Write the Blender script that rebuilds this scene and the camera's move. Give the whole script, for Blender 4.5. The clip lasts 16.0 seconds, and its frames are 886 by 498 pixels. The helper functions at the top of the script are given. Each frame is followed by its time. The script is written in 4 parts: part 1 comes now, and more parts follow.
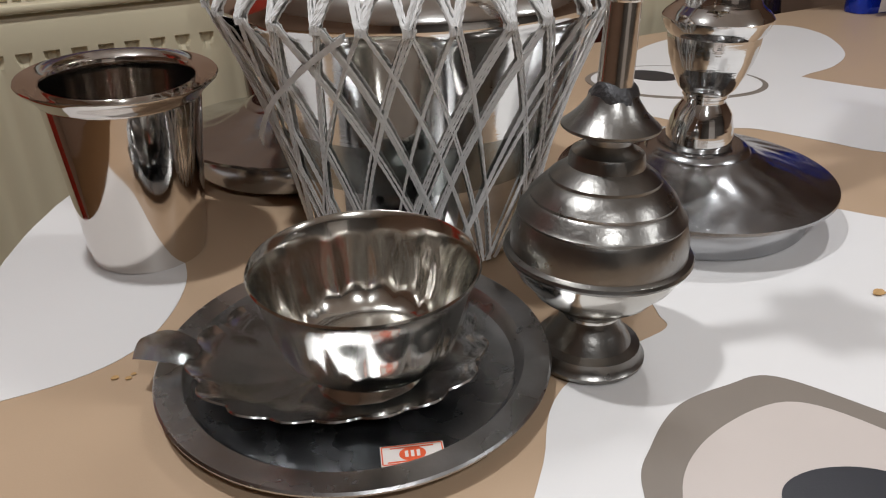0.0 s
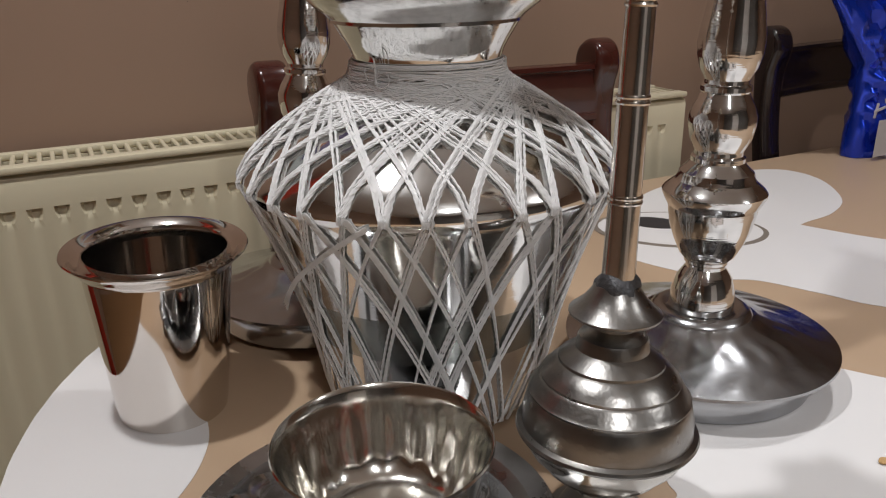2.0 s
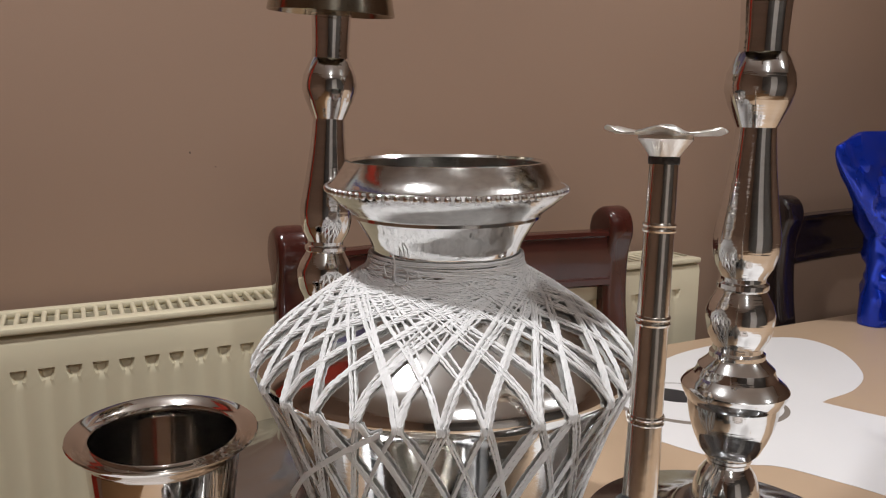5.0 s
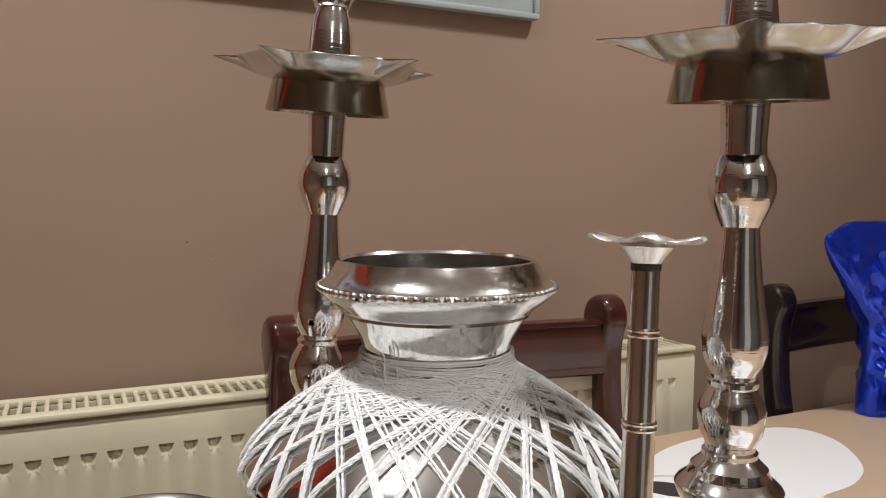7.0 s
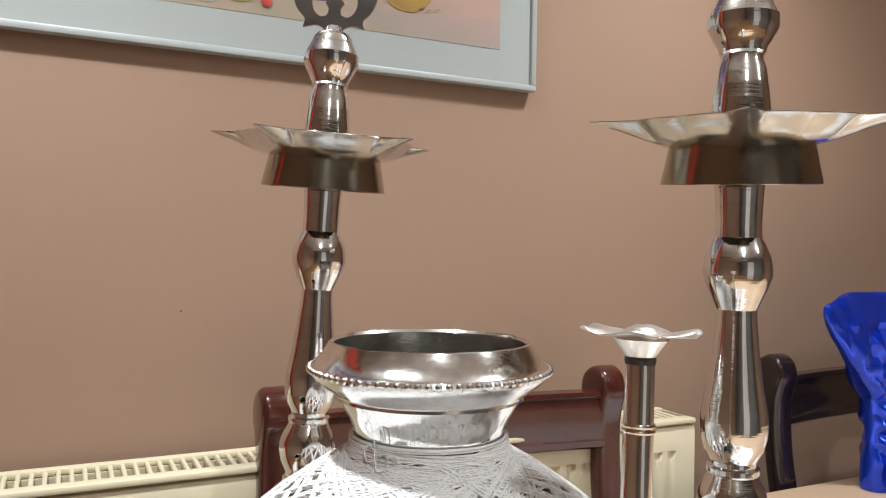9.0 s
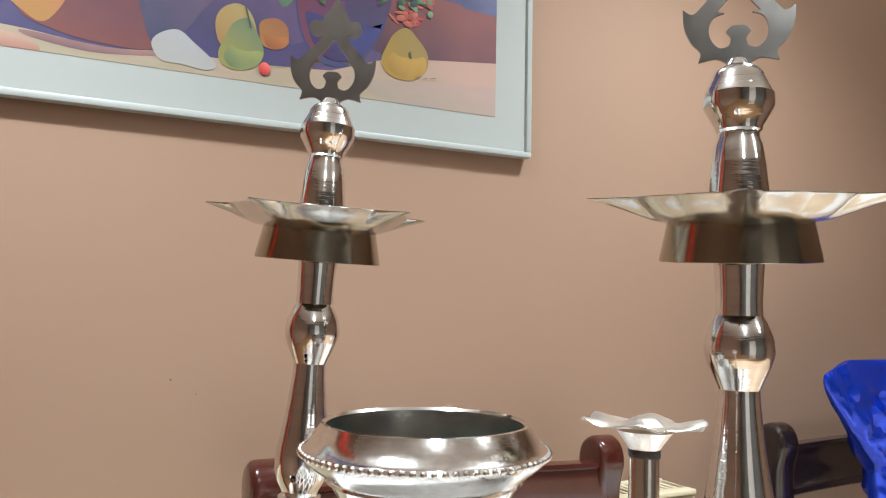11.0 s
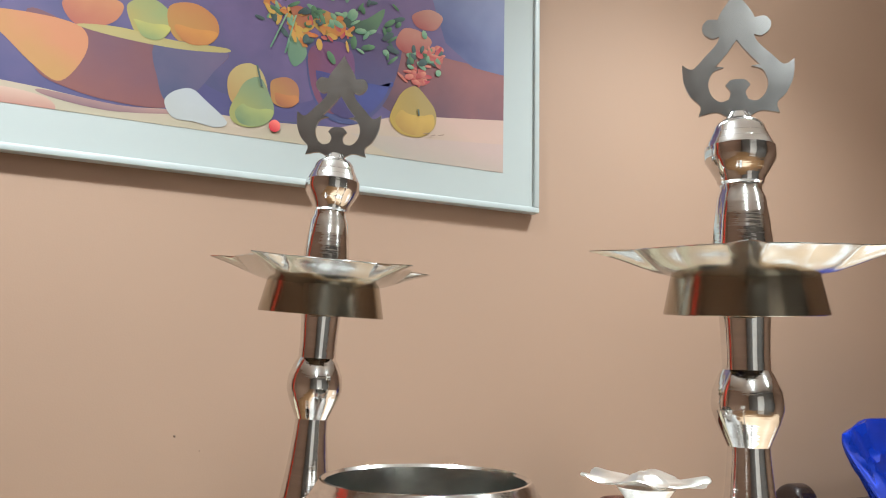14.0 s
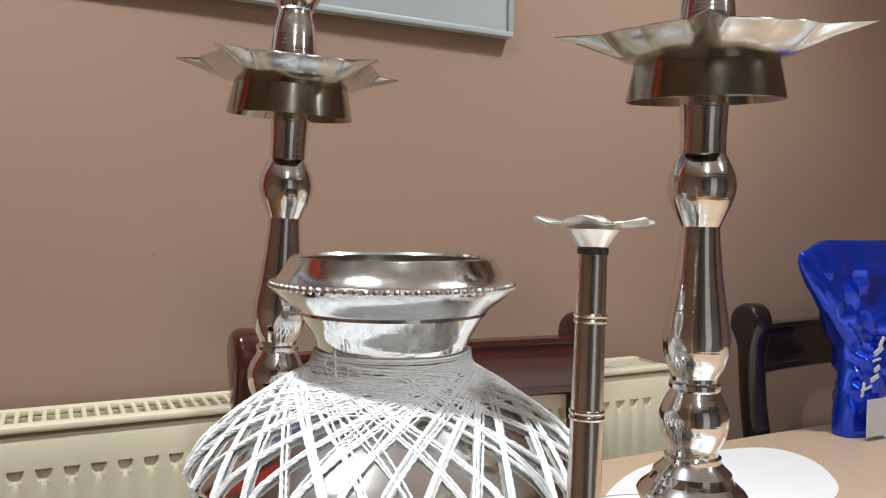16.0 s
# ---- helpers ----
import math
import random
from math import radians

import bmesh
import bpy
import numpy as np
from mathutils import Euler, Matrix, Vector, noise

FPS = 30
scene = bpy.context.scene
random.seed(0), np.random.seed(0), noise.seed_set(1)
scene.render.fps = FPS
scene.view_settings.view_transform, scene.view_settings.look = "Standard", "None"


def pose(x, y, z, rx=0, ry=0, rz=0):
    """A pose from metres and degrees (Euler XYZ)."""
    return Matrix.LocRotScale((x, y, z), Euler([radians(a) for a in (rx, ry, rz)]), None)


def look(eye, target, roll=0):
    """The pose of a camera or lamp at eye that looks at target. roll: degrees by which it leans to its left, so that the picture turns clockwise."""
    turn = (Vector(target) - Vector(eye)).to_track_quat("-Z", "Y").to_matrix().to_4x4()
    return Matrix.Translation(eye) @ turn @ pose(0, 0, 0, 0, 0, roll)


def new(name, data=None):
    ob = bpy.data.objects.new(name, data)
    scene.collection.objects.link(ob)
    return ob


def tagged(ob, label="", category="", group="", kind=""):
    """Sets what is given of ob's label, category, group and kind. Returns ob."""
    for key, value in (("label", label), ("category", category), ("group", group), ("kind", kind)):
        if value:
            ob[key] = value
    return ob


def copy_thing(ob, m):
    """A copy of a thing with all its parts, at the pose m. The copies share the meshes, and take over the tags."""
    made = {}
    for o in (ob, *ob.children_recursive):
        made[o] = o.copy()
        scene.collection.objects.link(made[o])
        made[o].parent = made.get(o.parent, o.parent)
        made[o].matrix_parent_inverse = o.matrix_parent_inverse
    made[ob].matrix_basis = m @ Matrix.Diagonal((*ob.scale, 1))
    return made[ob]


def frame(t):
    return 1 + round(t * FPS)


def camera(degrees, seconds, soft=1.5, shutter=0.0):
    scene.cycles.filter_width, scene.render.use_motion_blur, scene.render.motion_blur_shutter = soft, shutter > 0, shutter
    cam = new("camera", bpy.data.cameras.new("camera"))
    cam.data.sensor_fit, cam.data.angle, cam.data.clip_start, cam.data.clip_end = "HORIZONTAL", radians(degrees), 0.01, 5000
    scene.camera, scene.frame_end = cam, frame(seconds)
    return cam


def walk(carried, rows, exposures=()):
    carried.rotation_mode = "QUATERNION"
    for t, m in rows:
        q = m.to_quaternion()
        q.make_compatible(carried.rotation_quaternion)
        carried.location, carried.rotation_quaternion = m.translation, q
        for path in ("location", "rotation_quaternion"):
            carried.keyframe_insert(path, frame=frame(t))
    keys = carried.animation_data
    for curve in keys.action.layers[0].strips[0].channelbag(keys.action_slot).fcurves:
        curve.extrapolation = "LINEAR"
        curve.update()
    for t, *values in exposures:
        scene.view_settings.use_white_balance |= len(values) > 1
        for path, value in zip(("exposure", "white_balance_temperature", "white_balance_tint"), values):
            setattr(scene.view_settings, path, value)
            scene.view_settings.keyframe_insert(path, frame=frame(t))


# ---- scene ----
cam = camera(59.9, 16.0, 1.1)
PATH = [
    (0, (0.171, -0.257, 1.073), (0.984, 1.3, 0.115), -1.0),
    (0.5, (0.166, -0.256, 1.084), (0.982, 1.317, 0.156), -1.1),
    (1, (0.166, -0.267, 1.094), (1.005, 1.338, 0.246), -1.1),
    (1.5, (0.161, -0.272, 1.112), (1.021, 1.372, 0.363), -1.0),
    (2, (0.164, -0.265, 1.128), (1.011, 1.408, 0.435), -1.0),
    (2.5, (0.162, -0.264, 1.145), (1.002, 1.461, 0.582), -1.3),
    (3, (0.165, -0.261, 1.152), (1.008, 1.486, 0.665), -1.2),
    (3.5, (0.167, -0.259, 1.157), (1.017, 1.494, 0.706), -0.9),
    (4, (0.169, -0.254, 1.167), (1.025, 1.508, 0.764), -0.5),
    (6.5, (0.167, -0.248, 1.181), (1.037, 1.533, 0.916), 0.8),
    (7, (0.171, -0.258, 1.19), (1.048, 1.533, 1.037), 0.5),
    (7.5, (0.176, -0.26, 1.195), (1.063, 1.53, 1.092), 0.7),
    (8, (0.174, -0.258, 1.196), (1.061, 1.533, 1.109), 0.7),
    (8.5, (0.175, -0.259, 1.204), (1.062, 1.532, 1.147), 0.9),
    (9, (0.178, -0.254, 1.209), (1.058, 1.542, 1.207), 0.9),
    (11.5, (0.183, -0.244, 1.229), (1.068, 1.542, 1.393), 1.2),
    (12, (0.188, -0.245, 1.23), (1.056, 1.546, 1.427), 1.1),
    (12.5, (0.19, -0.242, 1.227), (1.045, 1.546, 1.492), 1.1),
    (13, (0.19, -0.242, 1.225), (1.042, 1.548, 1.489), 1.1),
    (13.5, (0.184, -0.235, 1.231), (1.041, 1.552, 1.502), 1.1),
    (14, (0.192, -0.246, 1.223), (1.038, 1.542, 1.515), 1.2),
    (14.5, (0.195, -0.248, 1.203), (1.058, 1.542, 1.433), 0.3),
    (15, (0.197, -0.25, 1.192), (1.071, 1.544, 1.331), 0.1),
    (15.5, (0.194, -0.252, 1.181), (1.082, 1.539, 1.218), 0.4),
    (16, (0.199, -0.261, 1.161), (1.107, 1.52, 1.091), 0.8),
]
EXPOSE = [(0, -0.3, 6500, 10), (1.5, -0.3, 6550, 11), (3.5, -0.12, 6600, 12), (4.2, -0.05, 6600, 12), (6.5, 0.16, 6450, 10), (7, 0.22, 6550, 10), (8.5, 0.72, 6450, 8), (9.2, 0.86, 6400, 7), (11.5, 1.2, 6200, 3), (13, 1.32, 6100, 0), (14.3, 1.34, 6100, 1), (15, 1.25, 6150, 3), (15.5, 1.0, 6150, 5), (16, 0.6, 6150, 6)]
walk(cam, [(t, look(eye, target, roll)) for t, eye, target, roll in PATH], EXPOSE)

# ---- light: bulbs of the ceiling fitting over the table, added fill lamps, pale ceiling bounce ----
world = bpy.data.worlds.new("world")
scene.world = world
world.use_nodes = True
world.node_tree.nodes["Background"].inputs[0].default_value = (0.9, 0.85, 0.8, 1)
world.node_tree.nodes["Background"].inputs[1].default_value = 0.025


def key_and_fill_spot(x, y, z, watts, spread=124, radius=0.035):
    lamp = bpy.data.lights.new("ceiling_key_and_fill", "SPOT")
    lamp.energy, lamp.shadow_soft_size, lamp.color = watts, radius, (0.96, 0.98, 1.0)
    lamp.spot_size, lamp.spot_blend = radians(spread), 1.0
    new("ceiling_key_and_fill", lamp).location = (x, y, z)


def glow(x, y, z, watts):
    """Added fill lamp, standing in for the same fittings' spill on to the ceiling."""
    lamp = bpy.data.lights.new("ceiling_spill_fill", "POINT")
    lamp.energy, lamp.shadow_soft_size, lamp.color = watts, 0.05, (0.96, 0.98, 1.0)
    new("ceiling_spill_fill", lamp).location = (x, y, z)


key_and_fill_spot(-0.02, 0.29, 2.40, 64)
key_and_fill_spot(1.30, 0.38, 2.40, 46)
glow(-0.02, 0.29, 2.30, 4)
glow(1.30, 0.40, 2.30, 4)
glow(0.10, -1.2, 2.30, 4)
glow(1.90, -1.2, 2.30, 4)
# Unseen fill spots added behind the camera to brighten the metals and front faces.
key_and_fill_spot(0.10, -1.2, 2.40, 84, 126)
key_and_fill_spot(1.90, -1.2, 2.40, 84, 126)

TZ = 0.745  # table top
rnd = random.Random(7)


# ---- materials ----
def material(name, base, rough=0.5, metal=0.0, vary=0.12, scale=30.0, bump=0.0, fine=300.0, coat=0.0, stretch=(1, 1, 1), rvary=0.1, island=0.0, sheen=0.0):
    m = bpy.data.materials.new(name)
    m.use_nodes = True
    nt = m.node_tree
    b = nt.nodes["Principled BSDF"]
    tc = nt.nodes.new("ShaderNodeTexCoord")
    mp = nt.nodes.new("ShaderNodeMapping")
    mp.inputs["Scale"].default_value = stretch
    nt.links.new(tc.outputs["Object"], mp.inputs[0])
    n1 = nt.nodes.new("ShaderNodeTexNoise")
    n1.inputs["Scale"].default_value, n1.inputs["Detail"].default_value = scale, 6
    n2 = nt.nodes.new("ShaderNodeTexNoise")
    n2.inputs["Scale"].default_value, n2.inputs["Detail"].default_value = fine, 3
    for n in (n1, n2):
        nt.links.new(mp.outputs[0], n.inputs["Vector"])
    mix = nt.nodes.new("ShaderNodeMix")
    mix.data_type = "RGBA"
    lo = [max(0, c * (1 - vary)) for c in base]
    hi = [min(1, c * (1 + vary)) for c in base]
    mix.inputs["A"].default_value, mix.inputs["B"].default_value = (*lo, 1), (*hi, 1)
    nt.links.new(n1.outputs["Fac"], mix.inputs["Factor"])
    nt.links.new(mix.outputs["Result"], b.inputs["Base Color"])
    add = nt.nodes.new("ShaderNodeMath")
    add.operation = "MULTIPLY_ADD"
    nt.links.new(n1.outputs["Fac"], add.inputs[0])
    add.inputs[1].default_value, add.inputs[2].default_value = rvary, rough - rvary * 0.5
    nt.links.new(add.outputs[0], b.inputs["Roughness"])
    b.inputs["Metallic"].default_value = metal
    b.inputs["Coat Weight"].default_value = coat
    b.inputs["Sheen Weight"].default_value = sheen
    if bump:
        bp = nt.nodes.new("ShaderNodeBump")
        bp.inputs["Strength"].default_value, bp.inputs["Distance"].default_value = bump, 0.002
        nt.links.new(n2.outputs["Fac"], bp.inputs["Height"])
        nt.links.new(bp.outputs[0], b.inputs["Normal"])
    return m


M_POT = material("polished_steel", (0.76, 0.755, 0.74), 0.09, 1, 0.06, 25, 0.03, 60, stretch=(1, 1, 6))
M_RIM = material("grained_steel", (0.72, 0.715, 0.70), 0.12, 1, 0.25, 120, 0.07, 300, rvary=0.16, stretch=(1, 1, 2.5))
M_FOOT = material("satin_nickel", (0.44, 0.445, 0.455), 0.19, 1, 0.15, 30, 0.05, 160, rvary=0.15)
M_INNER = material("duller_steel", (0.36, 0.37, 0.35), 0.24, 1, 0.3, 40, 0.1, 200)
M_DISH = material("dull_nickel", (0.72, 0.745, 0.74), 0.21, 1, 0.2, 35, 0.12, 130, rvary=0.2)
M_CUP = material("mirror_steel", (0.74, 0.70, 0.66), 0.07, 1, 0.05, 20, 0.015, 30)
M_LAMP = material("nickel_plate", (0.76, 0.755, 0.745), 0.085, 1, 0.16, 40, 0.13, 55, stretch=(0.35, 0.35, 4), rvary=0.12)
M_SKIRT = material("tarnished_nickel", (0.36, 0.32, 0.25), 0.16, 1, 0.4, 30, 0.10, 60, stretch=(1, 1, 0.4), rvary=0.14)
M_SPRK = material("worn_silver", (0.29, 0.28, 0.265), 0.30, 1, 0.2, 60, 0.12, 250, rvary=0.16)
M_TUBE = material("tube_silver", (0.70, 0.66, 0.61), 0.17, 1, 0.15, 50, 0.05, 150)
M_PLATE = material("dull_steel", (0.51, 0.51, 0.515), 0.27, 1, 0.5, 28, 0.1, 200, rvary=0.25)
M_LEAF = material("dark_steel", (0.54, 0.55, 0.56), 0.17, 1, 0.3, 22, 0.06, 120, rvary=0.2)
M_BOWL = material("bowl_steel", (0.76, 0.74, 0.69), 0.13, 1, 0.15, 35, 0.06, 120)
M_FLOWER = material("tin_flower", (0.80, 0.78, 0.74), 0.3, 1, 0.1, 90, 0.15, 260)
M_SOLDER = material("solder", (0.11, 0.11, 0.115), 0.5, 0.8, 0.4, 200, 0.5, 400)
M_THREAD = material("cotton", (0.86, 0.85, 0.84), 0.9, 0, 0.12, 180, 0.3, 1500, sheen=0.3)
M_WALL = material("salmon_emulsion", (0.325, 0.210, 0.146), 0.75, 0, 0.035, 3, 0.06, 350)
M_ROOM = material("room_paint", (0.15, 0.142, 0.132), 0.8, 0, 0.05, 3)
M_CEIL = material("ceiling_paint", (0.84, 0.83, 0.81), 0.8, 0, 0.02, 3)
M_FLOOR = material("floor_wood", (0.22, 0.115, 0.05), 0.45, 0, 0.3, 8, stretch=(1, 8, 1))
M_RAD = material("cream_enamel", (0.67, 0.60, 0.43), 0.38, 0, 0.05, 6, 0.02, 200)
M_RADSHADE = material("radiator_shade", (0.10, 0.075, 0.05), 0.6, 0, 0.2, 20)
M_FRAME = material("pale_frame", (0.39, 0.42, 0.415), 0.4, 0, 0.03, 8)
M_MOUNT = material("mount_board", (0.35, 0.375, 0.365), 0.7, 0, 0.02, 10)
M_MAHOG = material("mahogany", (0.055, 0.012, 0.008), 0.18, 0, 0.45, 14, 0.02, 90, coat=0.5, stretch=(1, 1, 0.2))
M_DARKW = material("dark_stain", (0.016, 0.010, 0.010), 0.16, 0, 0.4, 14, 0.02, 90, coat=0.4, stretch=(1, 1, 0.2))
M_CLOTH = material("tan_vinyl", (0.46, 0.325, 0.215), 0.42, 0, 0.05, 12, 0.05, 700)
M_WHITE = material("white_print", (0.74, 0.72, 0.71), 0.40, 0, 0.02, 12, 0.05, 700)
M_TAUPE = material("taupe_print", (0.215, 0.18, 0.15), 0.42, 0, 0.05, 12, 0.05, 700)
M_PINK = material("beige_print", (0.56, 0.49, 0.45), 0.42, 0, 0.03, 12, 0.05, 700)
M_BLACK = material("black_print", (0.02, 0.02, 0.026), 0.4, 0, 0.1, 12, 0.05, 700)
M_BAG = material("blue_foil", (0.012, 0.06, 0.74), 0.18, 0.7, 0.3, 16, 0.7, 30, coat=0.6)
M_LABEL = material("bag_label", (0.62, 0.60, 0.62), 0.4, 0.2, 0.1, 30)
M_STICK = material("sticker_paper", (0.72, 0.66, 0.62), 0.5, 0, 0.05, 60)
M_RED = material("sticker_ink", (0.70, 0.10, 0.03), 0.5, 0, 0.1, 80)
M_FIN = material("finial_steel", (0.30, 0.29, 0.28), 0.24, 1, 0.2, 60, 0.006, 300)
M_DOOR = material("door_gloss", (0.72, 0.71, 0.68), 0.35, 0, 0.03, 5)
M_SPOT = material("wall_mark", (0.19, 0.125, 0.09), 0.8)


# ---- building helpers ----
def finish(ob, smooth=True, angle=35):
    me = ob.data
    if smooth:
        me.polygons.foreach_set("use_smooth", [True] * len(me.polygons))
        me.set_sharp_from_angle(angle=radians(angle))
    return ob


def part(name, bm, mat, parent=None, label="", smooth=True, angle=35):
    bmesh.ops.recalc_face_normals(bm, faces=bm.faces)
    me = bpy.data.meshes.new(name)
    bm.to_mesh(me)
    bm.free()
    me.materials.append(mat)
    ob = finish(new(name, me), smooth, angle)
    if parent is not None:
        ob.parent = parent
    if label:
        ob["label"] = label
    return ob


def thing(name, m, label, category, group="", kind=""):
    ob = new(name)
    ob.empty_display_size = 0.02
    ob.matrix_world = m
    return tagged(ob, label, category, group, kind)


def spline(points, per=6, closed=False):
    """Catmull-Rom through 2D or 3D points."""
    p = [Vector(q) for q in points]
    n, out = len(p), []
    for i in range(n if closed else n - 1):
        if closed:
            a, b, c, d = p[i - 1], p[i], p[(i + 1) % n], p[(i + 2) % n]
        else:
            a, b, c, d = p[max(i - 1, 0)], p[i], p[i + 1], p[min(i + 2, n - 1)]
        for k in range(per):
            t = k / per
            out.append(0.5 * ((2 * b) + (c - a) * t + (2 * a - 5 * b + 4 * c - d) * t * t + (3 * b - a - 3 * c + d) * t ** 3))
    if not closed:
        out.append(p[-1])
    return [tuple(v) for v in out]


def lathe(profile, seg=72, wave=None):
    """Turn (r, z) pairs about z. wave(r, z, angle, i) may shift a point's radius and height."""
    bm = bmesh.new()
    rings = []
    for i, (r, z) in enumerate(profile):
        if r < 1e-5:
            rings.append([bm.verts.new((0, 0, z))])
            continue
        ring = []
        for k in range(seg):
            a = 2 * math.pi * k / seg
            rr, zz = wave(r, z, a, i) if wave else (r, z)
            ring.append(bm.verts.new((rr * math.cos(a), rr * math.sin(a), zz)))
        rings.append(ring)
    for p, q in zip(rings, rings[1:]):
        for k in range(seg):
            j = (k + 1) % seg
            if len(p) == 1 and len(q) > 1:
                bm.faces.new((p[0], q[k], q[j]))
            elif len(q) == 1 and len(p) > 1:
                bm.faces.new((p[k], p[j], q[0]))
            elif len(p) > 1:
                bm.faces.new((p[k], p[j], q[j], q[k]))
    return bm


def box(x0, x1, y0, y1, z0, z1, bevel=0.0, seg=2):
    bm = bmesh.new()
    bmesh.ops.create_cube(bm, size=1)
    for v in bm.verts:
        v.co = ((x0 + x1) / 2 + v.co.x * (x1 - x0), (y0 + y1) / 2 + v.co.y * (y1 - y0), (z0 + z1) / 2 + v.co.z * (z1 - z0))
    if bevel:
        bmesh.ops.bevel(bm, geom=bm.edges[:], offset=bevel, segments=seg, affect="EDGES", profile=0.5)
    return bm


def slab(outline, z0, z1, bevel=0.0):
    """A flat plate from a 2D outline in xy."""
    bm = bmesh.new()
    face = bm.faces.new([bm.verts.new((x, y, z0)) for x, y in outline])
    out = bmesh.ops.extrude_face_region(bm, geom=[face])
    bmesh.ops.translate(bm, verts=[v for v in out["geom"] if isinstance(v, bmesh.types.BMVert)], vec=(0, 0, z1 - z0))
    if bevel:
        top = [e for e in bm.edges if all(abs(v.co.z - z1) < 1e-6 for v in e.verts)]
        bmesh.ops.bevel(bm, geom=top, offset=bevel, segments=3, affect="EDGES", profile=0.5)
    bmesh.ops.triangulate(bm, faces=[f for f in bm.faces if len(f.verts) > 4])
    return bm


def tubes(paths, radius, sides=5):
    """Many thin round strands in one mesh."""
    verts, faces = [], []
    for path in paths:
        pts = [Vector(p) for p in path]
        base = len(verts)
        for i, p in enumerate(pts):
            d = (pts[min(i + 1, len(pts) - 1)] - pts[max(i - 1, 0)]).normalized()
            u = d.cross(Vector((0.31, 0.17, 0.93))).normalized()
            w = d.cross(u)
            for s in range(sides):
                a = 2 * math.pi * s / sides
                verts.append(p + radius * (math.cos(a) * u + math.sin(a) * w))
        for i in range(len(pts) - 1):
            for s in range(sides):
                a, b = base + i * sides + s, base + i * sides + (s + 1) % sides
                faces.append((a, b, b + sides, a + sides))
    me = bpy.data.meshes.new("strands")
    me.from_pydata([tuple(v) for v in verts], [], faces)
    return me


def plied(paths, radius, pitch=0.014, per=7):
    """Each path as two plies twisted round one another."""
    out = []
    for path in paths:
        pts = np.array([tuple(p) for p in path])
        run = np.concatenate(([0], np.cumsum(np.linalg.norm(np.diff(pts, axis=0), axis=1))))
        n = max(8, int(run[-1] / pitch * per))
        s = np.linspace(0, run[-1], n)
        mid = np.stack([np.interp(s, run, pts[:, k]) for k in range(3)], 1)
        way = np.gradient(mid, axis=0)
        way /= np.linalg.norm(way, axis=1)[:, None]
        u = np.cross(way, (0.31, 0.17, 0.93))
        u /= np.linalg.norm(u, axis=1)[:, None]
        w = np.cross(way, u)
        turn = s / pitch * 2 * math.pi + rnd.uniform(0, 6.28)
        off = radius * 0.42 * (np.cos(turn)[:, None] * u + np.sin(turn)[:, None] * w)
        out += [mid + off, mid - off]
    verts, faces, base = [], [], 0
    for mid in out:
        way = np.gradient(mid, axis=0)
        u = np.cross(way, (0.31, 0.17, 0.93))
        u /= np.linalg.norm(u, axis=1)[:, None]
        w = np.cross(way, u)
        w /= np.linalg.norm(w, axis=1)[:, None]
        n = len(mid)
        ring = np.stack([mid + radius * 0.68 * (math.cos(a) * u + math.sin(a) * w) for a in (0, 1.5708, 3.1416, 4.7124)], 1)
        verts.append(ring.reshape(-1, 3))
        i = np.arange(n - 1)[:, None] * 4
        k = np.arange(4)[None]
        a, c = base + i + k, base + i + (k + 1) % 4
        faces.append(np.stack([a, c, c + 4, a + 4], -1).reshape(-1, 4))
        base += n * 4
    me = bpy.data.meshes.new("yarn")
    me.from_pydata(np.concatenate(verts).tolist(), [], np.concatenate(faces).tolist())
    return me


def mesh_part(name, me, mat, parent=None, label=""):
    me.materials.append(mat)
    me.name = name
    ob = finish(new(name, me), True, 80)
    if parent is not None:
        ob.parent = parent
    if label:
        ob["label"] = label
    return ob


def oval(cx, cy, rx, ry, turn, n=10):
    t = radians(turn)
    return [(cx + rx * math.cos(a) * math.cos(t) - ry * math.sin(a) * math.sin(t), cy + rx * math.cos(a) * math.sin(t) + ry * math.sin(a) * math.cos(t)) for a in (2 * math.pi * k / n for k in range(n))]


# ---- room ----
X0, X1, Y0, Y1, ZC = -1.6, 3.4, -2.4, 1.0, 2.5


def plain(name, bm, mat, label, category):
    return tagged(part(name, bm, mat, smooth=False), label, category, kind="structure")


plain("wall_north", box(X0 - 0.1, X1 + 0.1, Y1, Y1 + 0.1, 0, ZC), M_WALL, "matt salmon painted plaster wall behind the radiator", "wall")
plain("wall_south", box(X0 - 0.1, X1 + 0.1, Y0 - 0.1, Y0, 0, ZC), M_ROOM, "plain dark grey painted wall closing the room", "wall")
plain("wall_west", box(X0 - 0.1, X0, Y0, Y1, 0, ZC), M_WALL, "plain salmon painted wall closing the room", "wall")
plain("wall_east", box(X1, X1 + 0.1, Y0, Y1, 0, ZC), M_WALL, "plain salmon painted wall closing the room", "wall")
plain("floor", box(X0 - 0.1, X1 + 0.1, Y0 - 0.1, Y1 + 0.1, -0.1, 0), M_FLOOR, "orange-brown wooden floor of the dining room", "floor")
plain("ceiling", box(X0 - 0.1, X1 + 0.1, Y0 - 0.1, Y1 + 0.1, ZC, ZC + 0.1), M_CEIL, "off-white painted ceiling", "ceiling")
for mx, mz, mr in ((0.340, 1.105, 0.0018), (0.378, 1.082, 0.0010)):
    bm = lathe([(0, 0), (mr, 0.0002), (mr * 0.6, 0.0008), (0, 0.001)], 10)
    ob = tagged(part("wall_mark", bm, M_SPOT), "small dark chip mark on the salmon wall", "mark")
    ob.matrix_world = pose(mx, Y1 - 0.0002, mz, 90)

